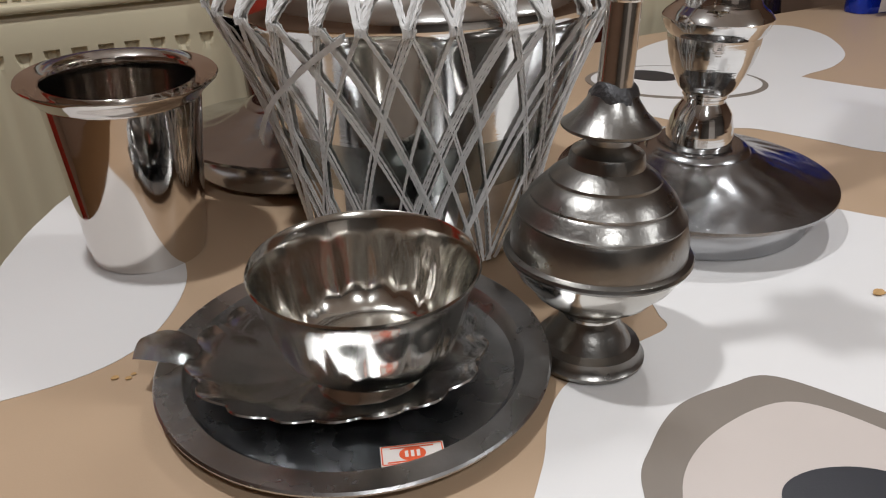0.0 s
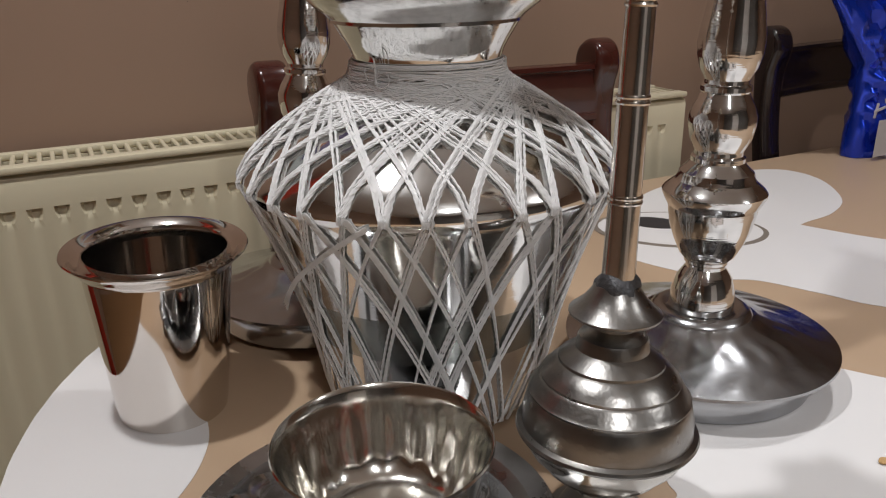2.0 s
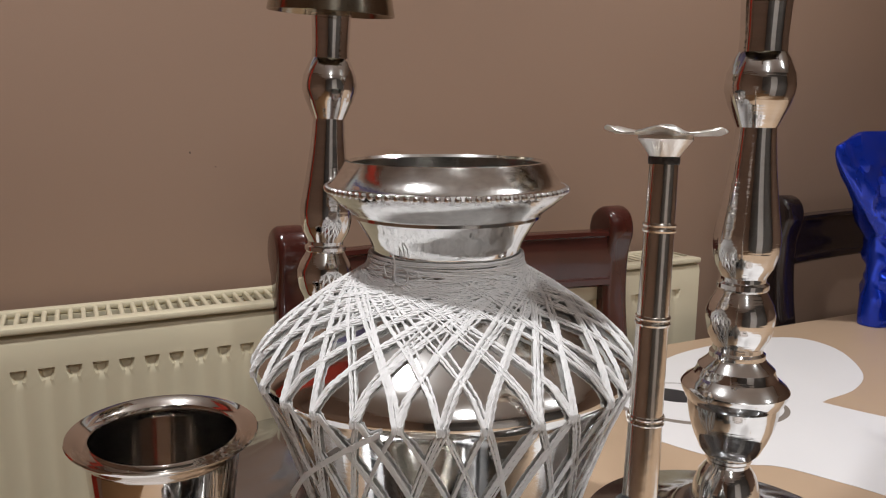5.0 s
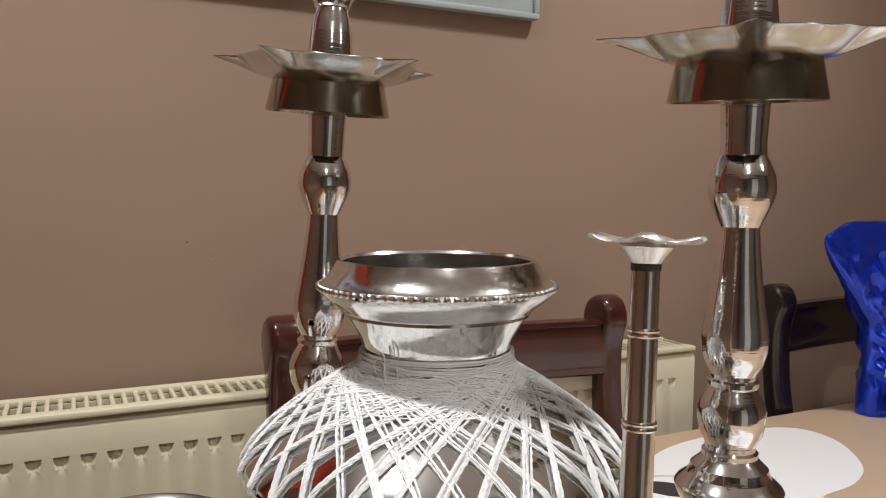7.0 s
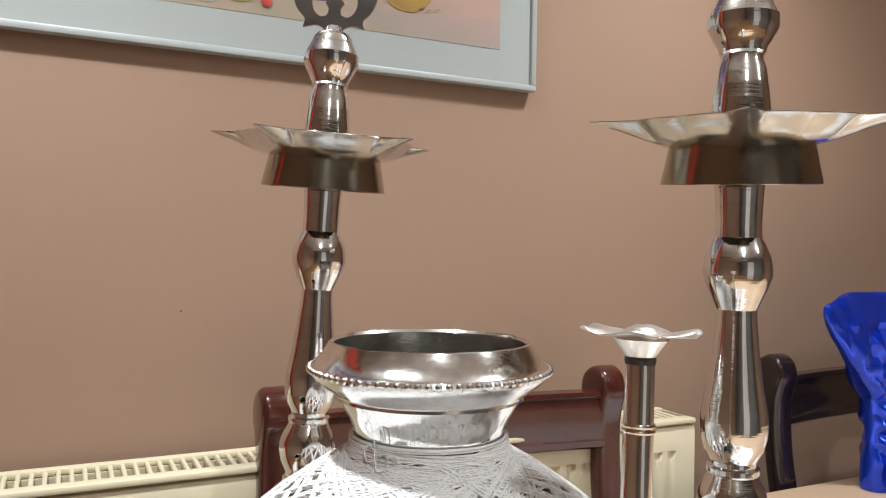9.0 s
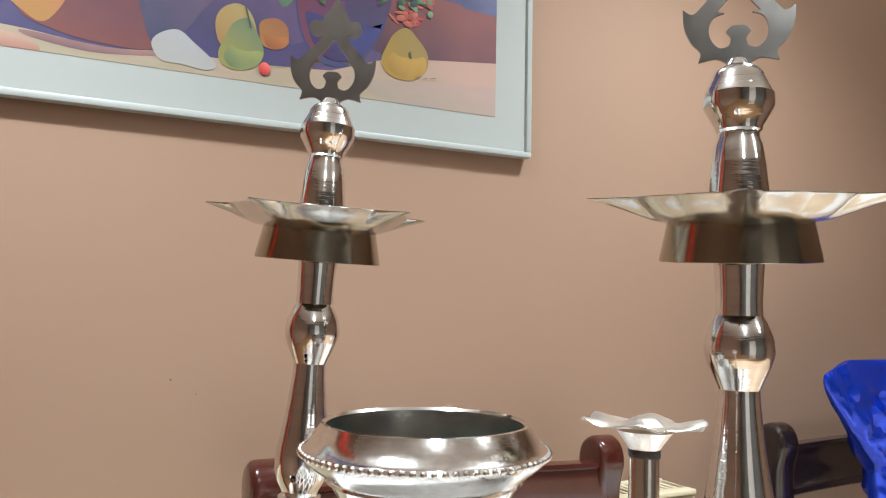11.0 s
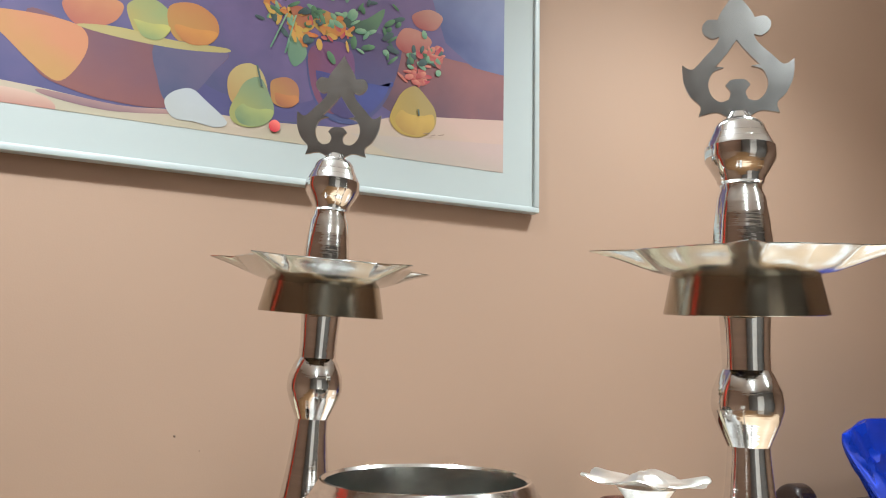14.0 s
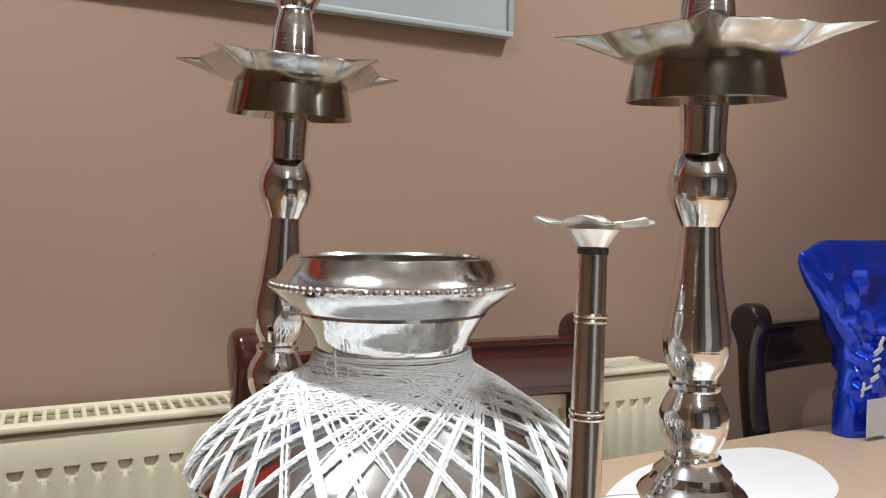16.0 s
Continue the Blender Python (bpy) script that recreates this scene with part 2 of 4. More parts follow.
# unseen white panelled door added on the wall behind, for a pale upright band in the metal
door = tagged(thing("reflector_door", pose(0.55, Y0, 0), "unseen white panelled door, closed, added for its pale reflection", "door"), kind="structure")
leaf_door = part("door_leaf", box(-0.40, 0.40, 0.0, 0.035, 0.01, 2.02, 0.003), M_DOOR, door)
for dx in (-0.19, 0.19):
    for z0, z1 in ((0.18, 0.85), (1.02, 1.88)):
        part("door_panel", box(dx - 0.14, dx + 0.14, 0.035, 0.043, z0, z1, 0.006), M_DOOR, leaf_door)
for x0, x1, z0, z1 in ((-0.48, -0.405, 0, 2.10), (0.405, 0.48, 0, 2.10), (-0.405, 0.405, 2.025, 2.10)):
    part("door_frame", box(x0, x1, 0.0, 0.045, z0, z1, 0.004), M_DOOR, door)
part("door_handle", box(0.30, 0.36, 0.035, 0.075, 1.0, 1.02, 0.004), M_LAMP, leaf_door)

# ---- table and printed cloth ----
table = thing("dining_table", pose(0, 0, 0), "dining table with rounded ends under a printed tan vinyl cloth", "table")
TX0, TX1, TY0, TY1, TR = 0.070, 2.25, -0.55, 0.805, 0.54


def rounded(x0, x1, y0, y1, r, n=14):
    out = []
    for cx, cy, a0 in ((x1 - r, y1 - r, 0), (x0 + r, y1 - r, 90), (x0 + r, y0 + r, 180), (x1 - r, y0 + r, 270)):
        for k in range(n + 1):
            a = radians(a0 + 90 * k / n)
            out.append((cx + r * math.cos(a), cy + r * math.sin(a)))
    return out


OUT = rounded(TX0, TX1, TY0, TY1, TR)
part("tabletop", slab(rounded(TX0 + 0.004, TX1 - 0.004, TY0 + 0.004, TY1 - 0.004, TR - 0.004), TZ - 0.03, TZ - 0.003, 0.004), M_DARKW, table)
for lx, ly in ((0.40, -0.30), (1.9, -0.30), (0.40, 0.55), (1.9, 0.55)):
    leg = part("leg", lathe(spline([(0.02, 0.0), (0.024, 0.03), (0.02, 0.08), (0.03, 0.3), (0.036, 0.55), (0.03, 0.62), (0.04, 0.65), (0.04, TZ - 0.03)], 4), 24), M_DARKW, table)
    leg.location = (lx, ly, 0)

cloth = thing("tablecloth", pose(0, 0, 0), "wipe-clean tan tablecloth printed with white, taupe and black blobs", "tablecloth")
part("sheet", slab(OUT, TZ - 0.0028, TZ - 0.0006), M_CLOTH, cloth)


def inside(p, poly):
    hit = False
    for (x0, y0), (x1, y1) in zip(poly, poly[1:] + poly[:1]):
        if (y0 > p[1]) != (y1 > p[1]) and p[0] < (x1 - x0) * (p[1] - y0) / (y1 - y0) + x0:
            hit = not hit
    return hit


def clip_out(points):
    """Pull a print's outline in to the table's edge."""
    out = []
    c = Vector((1.1, 0.34))
    for p in points:
        q = Vector(p)
        if not inside(q, OUT):
            lo, hi = 0.0, 1.0
            for _ in range(24):
                mid = (lo + hi) / 2
                if inside(c.lerp(q, mid), OUT):
                    lo = mid
                else:
                    hi = mid
            q = c.lerp(q, lo)
        out.append((q.x, q.y))
    return out


def blob(points, mat, level, per=8):
    z = TZ - 0.0006 + 0.0003 * level
    part("print", slab(clip_out(spline(points, per, True)), z - 0.0001, z + 0.00025), mat, cloth, smooth=False)


blob([(0.17, 0.60), (0.215, 0.51), (0.24, 0.42), (0.235, 0.328), (0.18, 0.250), (0.093, 0.236), (0.0, 0.26), (-0.05, 0.40), (0.05, 0.56)], M_WHITE, 1)
blob([(0.33, -0.07), (0.385, 0.024), (0.428, 0.066), (0.49, 0.080), (0.536, 0.086), (0.545, 0.105), (0.57, 0.15), (0.65, 0.215), (0.74, 0.205), (0.804, 0.176), (0.842, 0.124), (0.90, 0.05), (0.93, -0.06), (0.80, -0.16), (0.5, -0.18)], M_WHITE, 1)
blob([(0.38, -0.12), (0.412, -0.033), (0.443, -0.004), (0.482, 0.015), (0.525, 0.015), (0.560, 0.006), (0.590, -0.052), (0.61, -0.10), (0.50, -0.17)], M_TAUPE, 2)
blob([(0.41, -0.10), (0.430, -0.044), (0.478, -0.016), (0.545, -0.016), (0.575, -0.061), (0.58, -0.11), (0.49, -0.15)], M_PINK, 3)
blob(oval(0.513, -0.092, 0.042, 0.024, -25), M_BLACK, 4)
blob([(0.88, 0.40), (0.928, 0.358), (0.962, 0.292), (0.995, 0.228), (1.085, 0.175), (1.21, 0.21), (1.25, 0.31), (1.20, 0.39), (1.163, 0.472), (1.170, 0.486), (1.25, 0.498), (1.335, 0.545), (1.41, 0.65), (1.40, 0.735), (1.28, 0.765), (1.1, 0.745), (0.94, 0.65), (0.84, 0.53)], M_WHITE, 1)
blob(oval(0.985, 0.56, 0.13, 0.085, -35), M_TAUPE, 2)
blob(oval(0.987, 0.562, 0.122, 0.078, -35), M_WHITE, 3)
blob(oval(0.972, 0.600, 0.042, 0.027, -50), M_BLACK, 4)
blob([(1.66, 0.72), (1.76, 0.66), (2.0, 0.62), (2.1, 0.75), (1.85, 0.80), (1.70, 0.78)], M_WHITE, 1)
blob([(1.42, 0.25), (1.55, 0.12), (1.75, 0.14), (1.82, 0.3), (1.65, 0.42), (1.48, 0.38)], M_WHITE, 1)

# ---- radiator ----
RX0, RX1, RY, RT, RP = -0.55, 1.28, 0.87, 0.878, 1 / 30
rad = tagged(thing("radiator", pose(0, 0, 0), "cream enamelled panel radiator with a slotted top grille", "radiator"), kind="structure")


def panel():
    xs, bm = [], bmesh.new()
    n = int((RX1 - RX0 - 0.02) / RP)
    rows = [(0.12, 0.0, 0), (0.15, 0.0, 0), (0.17, 0.0012, 1), (0.800, 0.0012, 1), (0.811, 0.0035, 1), (0.820, 0.008, 1), (0.8255, 0.0085, 1), (0.8285, 0.0, 0), (0.862, 0.0, 0), (0.872, 0.003, 0), (RT - 0.003, 0.012, 0)]
    first = RX0 + ((0.056 - RX0) % RP) - RP / 2
    cols = [(RX0, 0)]
    for i in range(n):
        c = first + (i + 0.5) * RP
        if c - RP / 2 < RX0 + 0.004 or c + RP / 2 > RX1 - 0.004:
            continue
        cols += [(c - 0.0100, 0), (c - 0.0055, 1), (c + 0.0055, 1), (c + 0.0100, 0)]
    cols.append((RX1, 0))
    grid = [[bm.verts.new((x + (0.003 if 0.805 < z < 0.815 else 0) * (0 if j in (0, len(cols) - 1) else (1, 1, -1, -1)[(j - 1) % 4]), RY + (d if (deep and ch) else (0 if deep else d)), z)) for j, (x, ch) in enumerate(cols)] for z, d, deep in rows]
    for a, b in zip(grid, grid[1:]):
        for k in range(len(cols) - 1):
            bm.faces.new((a[k], a[k + 1], b[k + 1], b[k]))
    return bm


part("front_panel", panel(), M_RAD, rad, angle=25)
part("back_panel", box(RX0, RX1, 0.955, 0.965, 0.12, RT), M_RAD, rad, smooth=False)
# Fins as one block, its dark brown standing in for shade under the grille.
part("shaded_fin_block", box(RX0 + 0.01, RX1 - 0.01, 0.90, 0.95, 0.13, RT - 0.045), M_RADSHADE, rad, smooth=False)
for sx in (RX0, RX1 - 0.003):
    part("side_cover", box(sx, sx + 0.003, RY + 0.011, 0.97, 0.12, RT + 0.008), M_RAD, rad, smooth=False)
part("grille_rail", box(RX0, RX1, 0.8665, 0.892, RT, RT + 0.010, 0.003), M_RAD, rad)
part("grille_rail", box(RX0, RX1, 0.958, 0.975, RT + 0.001, RT + 0.011, 0.003), M_RAD, rad)
slat_mesh = None
for k in range(int((RX1 - RX0) / (RP / 2))):
    x = RX0 + 0.006 + k * RP / 2
    if slat_mesh is None:
        ob = part("slat", box(-0.0032, 0.0032, 0.892, 0.958, RT - 0.002, RT + 0.009, 0.0015, 1), M_RAD, rad)
        slat_mesh = ob.data
    else:
        ob = new("slat", slat_mesh)
        ob.parent = rad
    ob.location.x = x

# ---- framed picture ----
picture = thing("framed_picture", pose(0, 0, 0), "framed watercolour of fruit and flowers in a pale mount", "picture")
PX0, PX1, PZ0, PZ1 = -0.12, 0.972, 1.508, 2.30
PY = 0.976
for a in ((PX0, PX1, PZ0, PZ0 + 0.011), (PX0, PX1, PZ1 - 0.011, PZ1), (PX0, PX0 + 0.011, PZ0 + 0.011, PZ1 - 0.011), (PX1 - 0.011, PX1, PZ0 + 0.011, PZ1 - 0.011)):
    part("frame_rail", box(a[0], a[1], PY, 0.997, a[2], a[3], 0.002), M_FRAME, picture)
part("mount", box(PX0 + 0.009, PX1 - 0.009, 0.982, 0.992, PZ0 + 0.009, PZ1 - 0.009), M_MOUNT, picture, smooth=False)


def wash(name, a, b, scale=14.0):
    """Watercolour: two pigments bleeding into one another, with paper grain."""
    m = material("wash_" + name, a, 0.65, 0, 0.1, 60, 0.04, 500)
    nt = m.node_tree
    n = nt.nodes.new("ShaderNodeTexNoise")
    n.inputs["Scale"].default_value, n.inputs["Detail"].default_value, n.inputs["Distortion"].default_value = scale, 3, 0.25
    tc = nt.nodes.new("ShaderNodeTexCoord")
    nt.links.new(tc.outputs["Object"], n.inputs["Vector"])
    ramp = nt.nodes.new("ShaderNodeValToRGB")
    ramp.color_ramp.elements[0].position, ramp.color_ramp.elements[1].position = 0.46, 1.0
    ramp.color_ramp.elements[0].color, ramp.color_ramp.elements[1].color = (*[c * 0.72 for c in a], 1), (*[c * 0.95 for c in b], 1)
    drift = nt.nodes.new("ShaderNodeVectorMath")
    drift.operation = "DOT_PRODUCT"
    drift.inputs[1].default_value = (0.30, 0.0, 0.45)
    nt.links.new(tc.outputs["Generated"], drift.inputs[0])
    blend = nt.nodes.new("ShaderNodeMath")
    blend.operation = "MULTIPLY_ADD"
    blend.inputs[1].default_value = 0.75
    nt.links.new(n.outputs["Fac"], blend.inputs[0])
    nt.links.new(drift.outputs["Value"], blend.inputs[2])
    nt.links.new(blend.outputs[0], ramp.inputs[0])
    nt.links.new(ramp.outputs[0], nt.nodes["Principled BSDF"].inputs["Base Color"])
    return m


ART_X1, ART_Z0, ART_Y = 0.894, 1.578, 0.9815
paper = part("paper", box(PX0 + 0.075, ART_X1, ART_Y, 0.9835, ART_Z0, PZ1 - 0.085), wash("ground", (0.06, 0.05, 0.16), (0.16, 0.10, 0.20), 6), picture, "watercolour still life on paper", smooth=False)
SHAPES = {
    "cloth": [(0.05, 1.612), (0.119, 1.608), (0.224, 1.597), (0.327, 1.608), (0.449, 1.608), (0.572, 1.617), (0.695, 1.661), (0.897, 1.684), (0.898, 1.57), (0.574, 1.568), (0.305, 1.567), (0.08, 1.567), (0.053, 1.567)],
    "maroon": [(0.607, 1.778), (0.736, 1.782), (0.896, 1.775), (0.897, 1.68), (0.76, 1.665), (0.663, 1.661), (0.59, 1.694)],
    "bluebg": [(0.733, 1.91), (0.894, 1.948), (0.896, 1.769), (0.827, 1.773), (0.769, 1.81)],
    "purple": [(0.36, 1.803), (0.525, 1.841), (0.568, 1.75), (0.531, 1.664), (0.448, 1.641), (0.368, 1.646), (0.34, 1.678)],
    "bowl_red": [(0.09, 1.724), (0.163, 1.711), (0.264, 1.71), (0.376, 1.715), (0.359, 1.677), (0.33, 1.635), (0.291, 1.606), (0.223, 1.603), (0.155, 1.613), (0.106, 1.639)],
    "bowl_yel": [(0.028, 1.71), (0.097, 1.719), (0.163, 1.711), (0.173, 1.673), (0.143, 1.623), (0.106, 1.64), (0.065, 1.677)],
    "bowl_blue": [(0.272, 1.71), (0.376, 1.715), (0.359, 1.677), (0.33, 1.635), (0.294, 1.614), (0.276, 1.648)],
    "rim": [(0.156, 1.714), (0.216, 1.722), (0.296, 1.717), (0.375, 1.72), (0.373, 1.712), (0.297, 1.704), (0.209, 1.706)],
    "red_fruit": [(0.135, 1.747), (0.175, 1.765), (0.217, 1.761), (0.211, 1.733), (0.185, 1.717), (0.152, 1.716)],
    "yel_fruit": [(0.225, 1.763), (0.256, 1.779), (0.286, 1.763), (0.289, 1.732), (0.272, 1.712), (0.244, 1.713), (0.229, 1.737)],
    "org_fruit": [(0.285, 1.772), (0.322, 1.785), (0.355, 1.769), (0.363, 1.742), (0.347, 1.72), (0.312, 1.714), (0.289, 1.732)],
    "garlic": [(0.288, 1.615), (0.299, 1.633), (0.326, 1.643), (0.35, 1.627), (0.384, 1.598), (0.369, 1.586), (0.333, 1.59), (0.302, 1.592)],
    "pear_back": [(0.381, 1.667), (0.393, 1.692), (0.418, 1.702), (0.438, 1.687), (0.446, 1.65), (0.421, 1.627), (0.39, 1.632)],
    "pear": [(0.41, 1.67), (0.432, 1.681), (0.447, 1.66), (0.459, 1.629), (0.449, 1.606), (0.423, 1.594), (0.396, 1.598), (0.387, 1.617), (0.398, 1.647)],
    "orange": [(0.453, 1.68), (0.478, 1.689), (0.496, 1.678), (0.498, 1.651), (0.48, 1.637), (0.457, 1.641), (0.451, 1.66)],
    "vase": [(0.513, 1.759), (0.566, 1.789), (0.627, 1.8), (0.678, 1.792), (0.676, 1.74), (0.652, 1.674), (0.612, 1.633), (0.562, 1.626), (0.527, 1.654), (0.511, 1.705)],
    "vase_rose": [(0.516, 1.75), (0.567, 1.77), (0.593, 1.745), (0.59, 1.684), (0.562, 1.64), (0.532, 1.655), (0.515, 1.701)],
    "ypear": [(0.688, 1.703), (0.71, 1.715), (0.728, 1.703), (0.751, 1.675), (0.75, 1.644), (0.723, 1.622), (0.683, 1.624), (0.663, 1.646), (0.673, 1.678)],
    "leaf1": [(0.475, 1.751), (0.489, 1.773), (0.509, 1.738), (0.491, 1.711), (0.479, 1.723)],
    "leaf2": [(0.565, 1.814), (0.606, 1.818), (0.647, 1.848), (0.627, 1.797), (0.591, 1.793)],
    "rose1": [(0.67, 1.79), (0.685, 1.82), (0.718, 1.821), (0.741, 1.805), (0.719, 1.777), (0.686, 1.775)],
    "rose2": [(0.701, 1.849), (0.734, 1.867), (0.762, 1.857), (0.746, 1.829), (0.712, 1.828)],
    "yflower": [(0.525, 1.821), (0.555, 1.817), (0.576, 1.802), (0.566, 1.78), (0.537, 1.778), (0.517, 1.794)],
    "oflower": [(0.468, 1.808), (0.496, 1.819), (0.516, 1.799), (0.503, 1.776), (0.479, 1.781)],
    "shad1": [(0.119, 1.606), (0.224, 1.599), (0.303, 1.604), (0.303, 1.598), (0.209, 1.588), (0.127, 1.597)],
    "pinkwash": [(0.05, 1.6), (0.12, 1.596), (0.139, 1.578), (0.108, 1.567), (0.053, 1.567)],
    "pale": [(0.592, 1.61), (0.898, 1.633), (0.898, 1.57), (0.676, 1.569)],
}
PIGMENT = {
    "cloth": ((0.432, 0.368, 0.263), (0.442, 0.294, 0.242)),
    "maroon": ((0.104, 0.046, 0.073), (0.21, 0.073, 0.073)),
    "bluebg": ((0.073, 0.083, 0.22), (0.178, 0.189, 0.31)),
    "purple": ((0.057, 0.051, 0.136), (0.136, 0.083, 0.189)),
    "bowl_red": ((0.199, 0.057, 0.051), (0.104, 0.036, 0.057)),
    "bowl_yel": ((0.416, 0.231, 0.051), (0.389, 0.147, 0.062)),
    "bowl_blue": ((0.046, 0.051, 0.125), (0.094, 0.067, 0.125)),
    "rim": ((0.4, 0.326, 0.125), (0.31, 0.242, 0.083)),
    "red_fruit": ((0.347, 0.073, 0.046), (0.389, 0.152, 0.062)),
    "yel_fruit": ((0.4, 0.294, 0.073), (0.21, 0.242, 0.094)),
    "org_fruit": ((0.411, 0.21, 0.041), (0.368, 0.136, 0.036)),
    "garlic": ((0.432, 0.432, 0.411), (0.337, 0.347, 0.368)),
    "pear_back": ((0.389, 0.231, 0.073), (0.347, 0.263, 0.104)),
    "pear": ((0.294, 0.284, 0.083), (0.136, 0.189, 0.104)),
    "orange": ((0.4, 0.189, 0.046), (0.284, 0.115, 0.051)),
    "vase": ((0.046, 0.062, 0.178), (0.073, 0.046, 0.115)),
    "vase_rose": ((0.189, 0.046, 0.073), (0.125, 0.046, 0.125)),
    "ypear": ((0.411, 0.263, 0.041), (0.284, 0.199, 0.062)),
    "leaf1": ((0.083, 0.178, 0.115), (0.178, 0.263, 0.157)),
    "leaf2": ((0.046, 0.083, 0.057), (0.104, 0.178, 0.094)),
    "rose1": ((0.368, 0.073, 0.062), (0.4, 0.168, 0.125)),
    "rose2": ((0.368, 0.083, 0.073), (0.411, 0.21, 0.157)),
    "yflower": ((0.421, 0.284, 0.062), (0.411, 0.178, 0.046)),
    "oflower": ((0.411, 0.178, 0.046), (0.337, 0.083, 0.051)),
    "shad1": ((0.199, 0.104, 0.125), (0.284, 0.157, 0.136)),
    "pinkwash": ((0.4, 0.178, 0.136), (0.432, 0.284, 0.22)),
    "pale": ((0.421, 0.358, 0.294), (0.4, 0.284, 0.252)),
}


def paint(outline, mat, level):
    pts = [(max(PX0 + 0.076, min(x, ART_X1)), max(z, ART_Z0)) for x, z in outline]
    bm = slab(pts, 0.0, 0.00004)
    bmesh.ops.rotate(bm, verts=bm.verts, matrix=Matrix.Rotation(math.pi / 2, 3, "X"))
    ob = part("painted_shape", bm, mat, paper, smooth=False)
    ob.location.y = ART_Y - 0.00004 * level


for lv, key in enumerate(("cloth", "pinkwash", "pale", "maroon", "bluebg", "purple", "shad1", "red_fruit", "yel_fruit", "org_fruit", "bowl_red", "bowl_yel", "bowl_blue", "rim", "vase", "vase_rose", "leaf1", "leaf2", "rose1", "rose2", "yflower", "oflower", "garlic", "pear_back", "orange", "pear", "ypear")):
    straight = key in ("cloth", "bluebg", "maroon", "pale")
    paint(SHAPES[key] if straight else spline(SHAPES[key], 6, True), wash(key, *PIGMENT[key], 7 if straight else 11), lv + 1)
prt = random.Random(3)


def daub(cx, cz, rx, rz, turn, mat, level):
    paint([(x, z) for x, z in oval(cx, cz, rx, rz, turn, 9)], mat, level)


# petals, leaves and stems of the bouquet, and soft shading strokes on the fruit
REDS = [wash("petal", a, b, 40) for a, b in (((0.42, 0.05, 0.05), (0.50, 0.18, 0.12)), ((0.48, 0.14, 0.10), (0.36, 0.03, 0.05)), ((0.50, 0.24, 0.04), (0.46, 0.12, 0.03)), ((0.52, 0.36, 0.06), (0.50, 0.24, 0.05)))]
GREENS = [wash("foliage", a, b, 40) for a, b in (((0.04, 0.10, 0.05), (0.10, 0.20, 0.09)), ((0.12, 0.26, 0.16), (0.22, 0.34, 0.20)), ((0.03, 0.05, 0.05), (0.06, 0.10, 0.09)))]
lvl = 29
for cx, cz, n, spread, mats in ((0.60, 1.80, 46, 0.085, GREENS), (0.50, 1.80, 22, 0.05, GREENS), (0.72, 1.765, 20, 0.035, GREENS), (0.715, 1.735, 22, 0.022, REDS[:2]), (0.745, 1.775, 18, 0.022, REDS[:2]), (0.50, 1.775, 18, 0.024, REDS[2:]), (0.56, 1.785, 22, 0.030, REDS[1:]), (0.46, 1.80, 14, 0.025, REDS[2:])):
    for _ in range(n):
        lvl += 1
        daub(cx + prt.gauss(0, spread * 0.6), cz + prt.gauss(0, spread * 0.35), prt.uniform(0.006, 0.014), prt.uniform(0.0025, 0.006), prt.uniform(0, 180), prt.choice(mats), lvl % 40 + 30)
SHADE = {"pear": ((0.14, 0.20, 0.10), (0.26, 0.28, 0.09)), "ypear": ((0.36, 0.20, 0.04), (0.42, 0.26, 0.05)), "orange": ((0.30, 0.10, 0.04), (0.38, 0.14, 0.04)), "vase": ((0.05, 0.03, 0.12), (0.04, 0.05, 0.20)), "org_fruit": ((0.40, 0.14, 0.03), (0.44, 0.18, 0.03)), "yel_fruit": ((0.24, 0.28, 0.10), (0.36, 0.32, 0.08))}
for key, (a, b) in SHADE.items():
    pts = SHAPES[key]
    mx, mz = sum(p[0] for p in pts) / len(pts), sum(p[1] for p in pts) / len(pts)
    low = [(mx + (x - mx) * 0.86 + 0.004, mz + (z - mz) * 0.86 - 0.003) if z < mz else (mx + (x - mx) * 0.8 + 0.004, mz - 0.15 * (z - mz)) for x, z in pts]
    paint(spline(low, 5, True), wash("shade", a, b, 16), 27.5)
for sx, sz, ex, ez in ((0.435, 1.665, 0.425, 1.70), (0.445, 1.735, 0.47, 1.80), (0.47, 1.73, 0.485, 1.80), (0.717, 1.66, 0.715, 1.672), (0.462, 1.61, 0.53, 1.615)):
    paint([(sx, sz), (ex, ez), (ex + 0.003, ez + 0.001), (sx + 0.003, sz + 0.001)], GREENS[1] if sz > 1.7 else GREENS[2], 72)
CH = (0.4605, 1.602)
paint([(CH[0] + 0.0095 * math.cos(a), CH[1] + 0.0105 * math.sin(a)) for a in (2 * math.pi * k / 16 for k in range(16))], wash("cherry", (0.55, 0.02, 0.03), (0.70, 0.15, 0.12)), 73)
for sx, sz, sl in ((0.728, 1.628, 0.012), (0.742, 1.626, 0.009), (0.757, 1.629, 0.012)):
    paint([(sx, sz), (sx + sl, sz + 0.003), (sx + sl, sz + 0.0045), (sx, sz + 0.0015)], M_SPOT, 73)


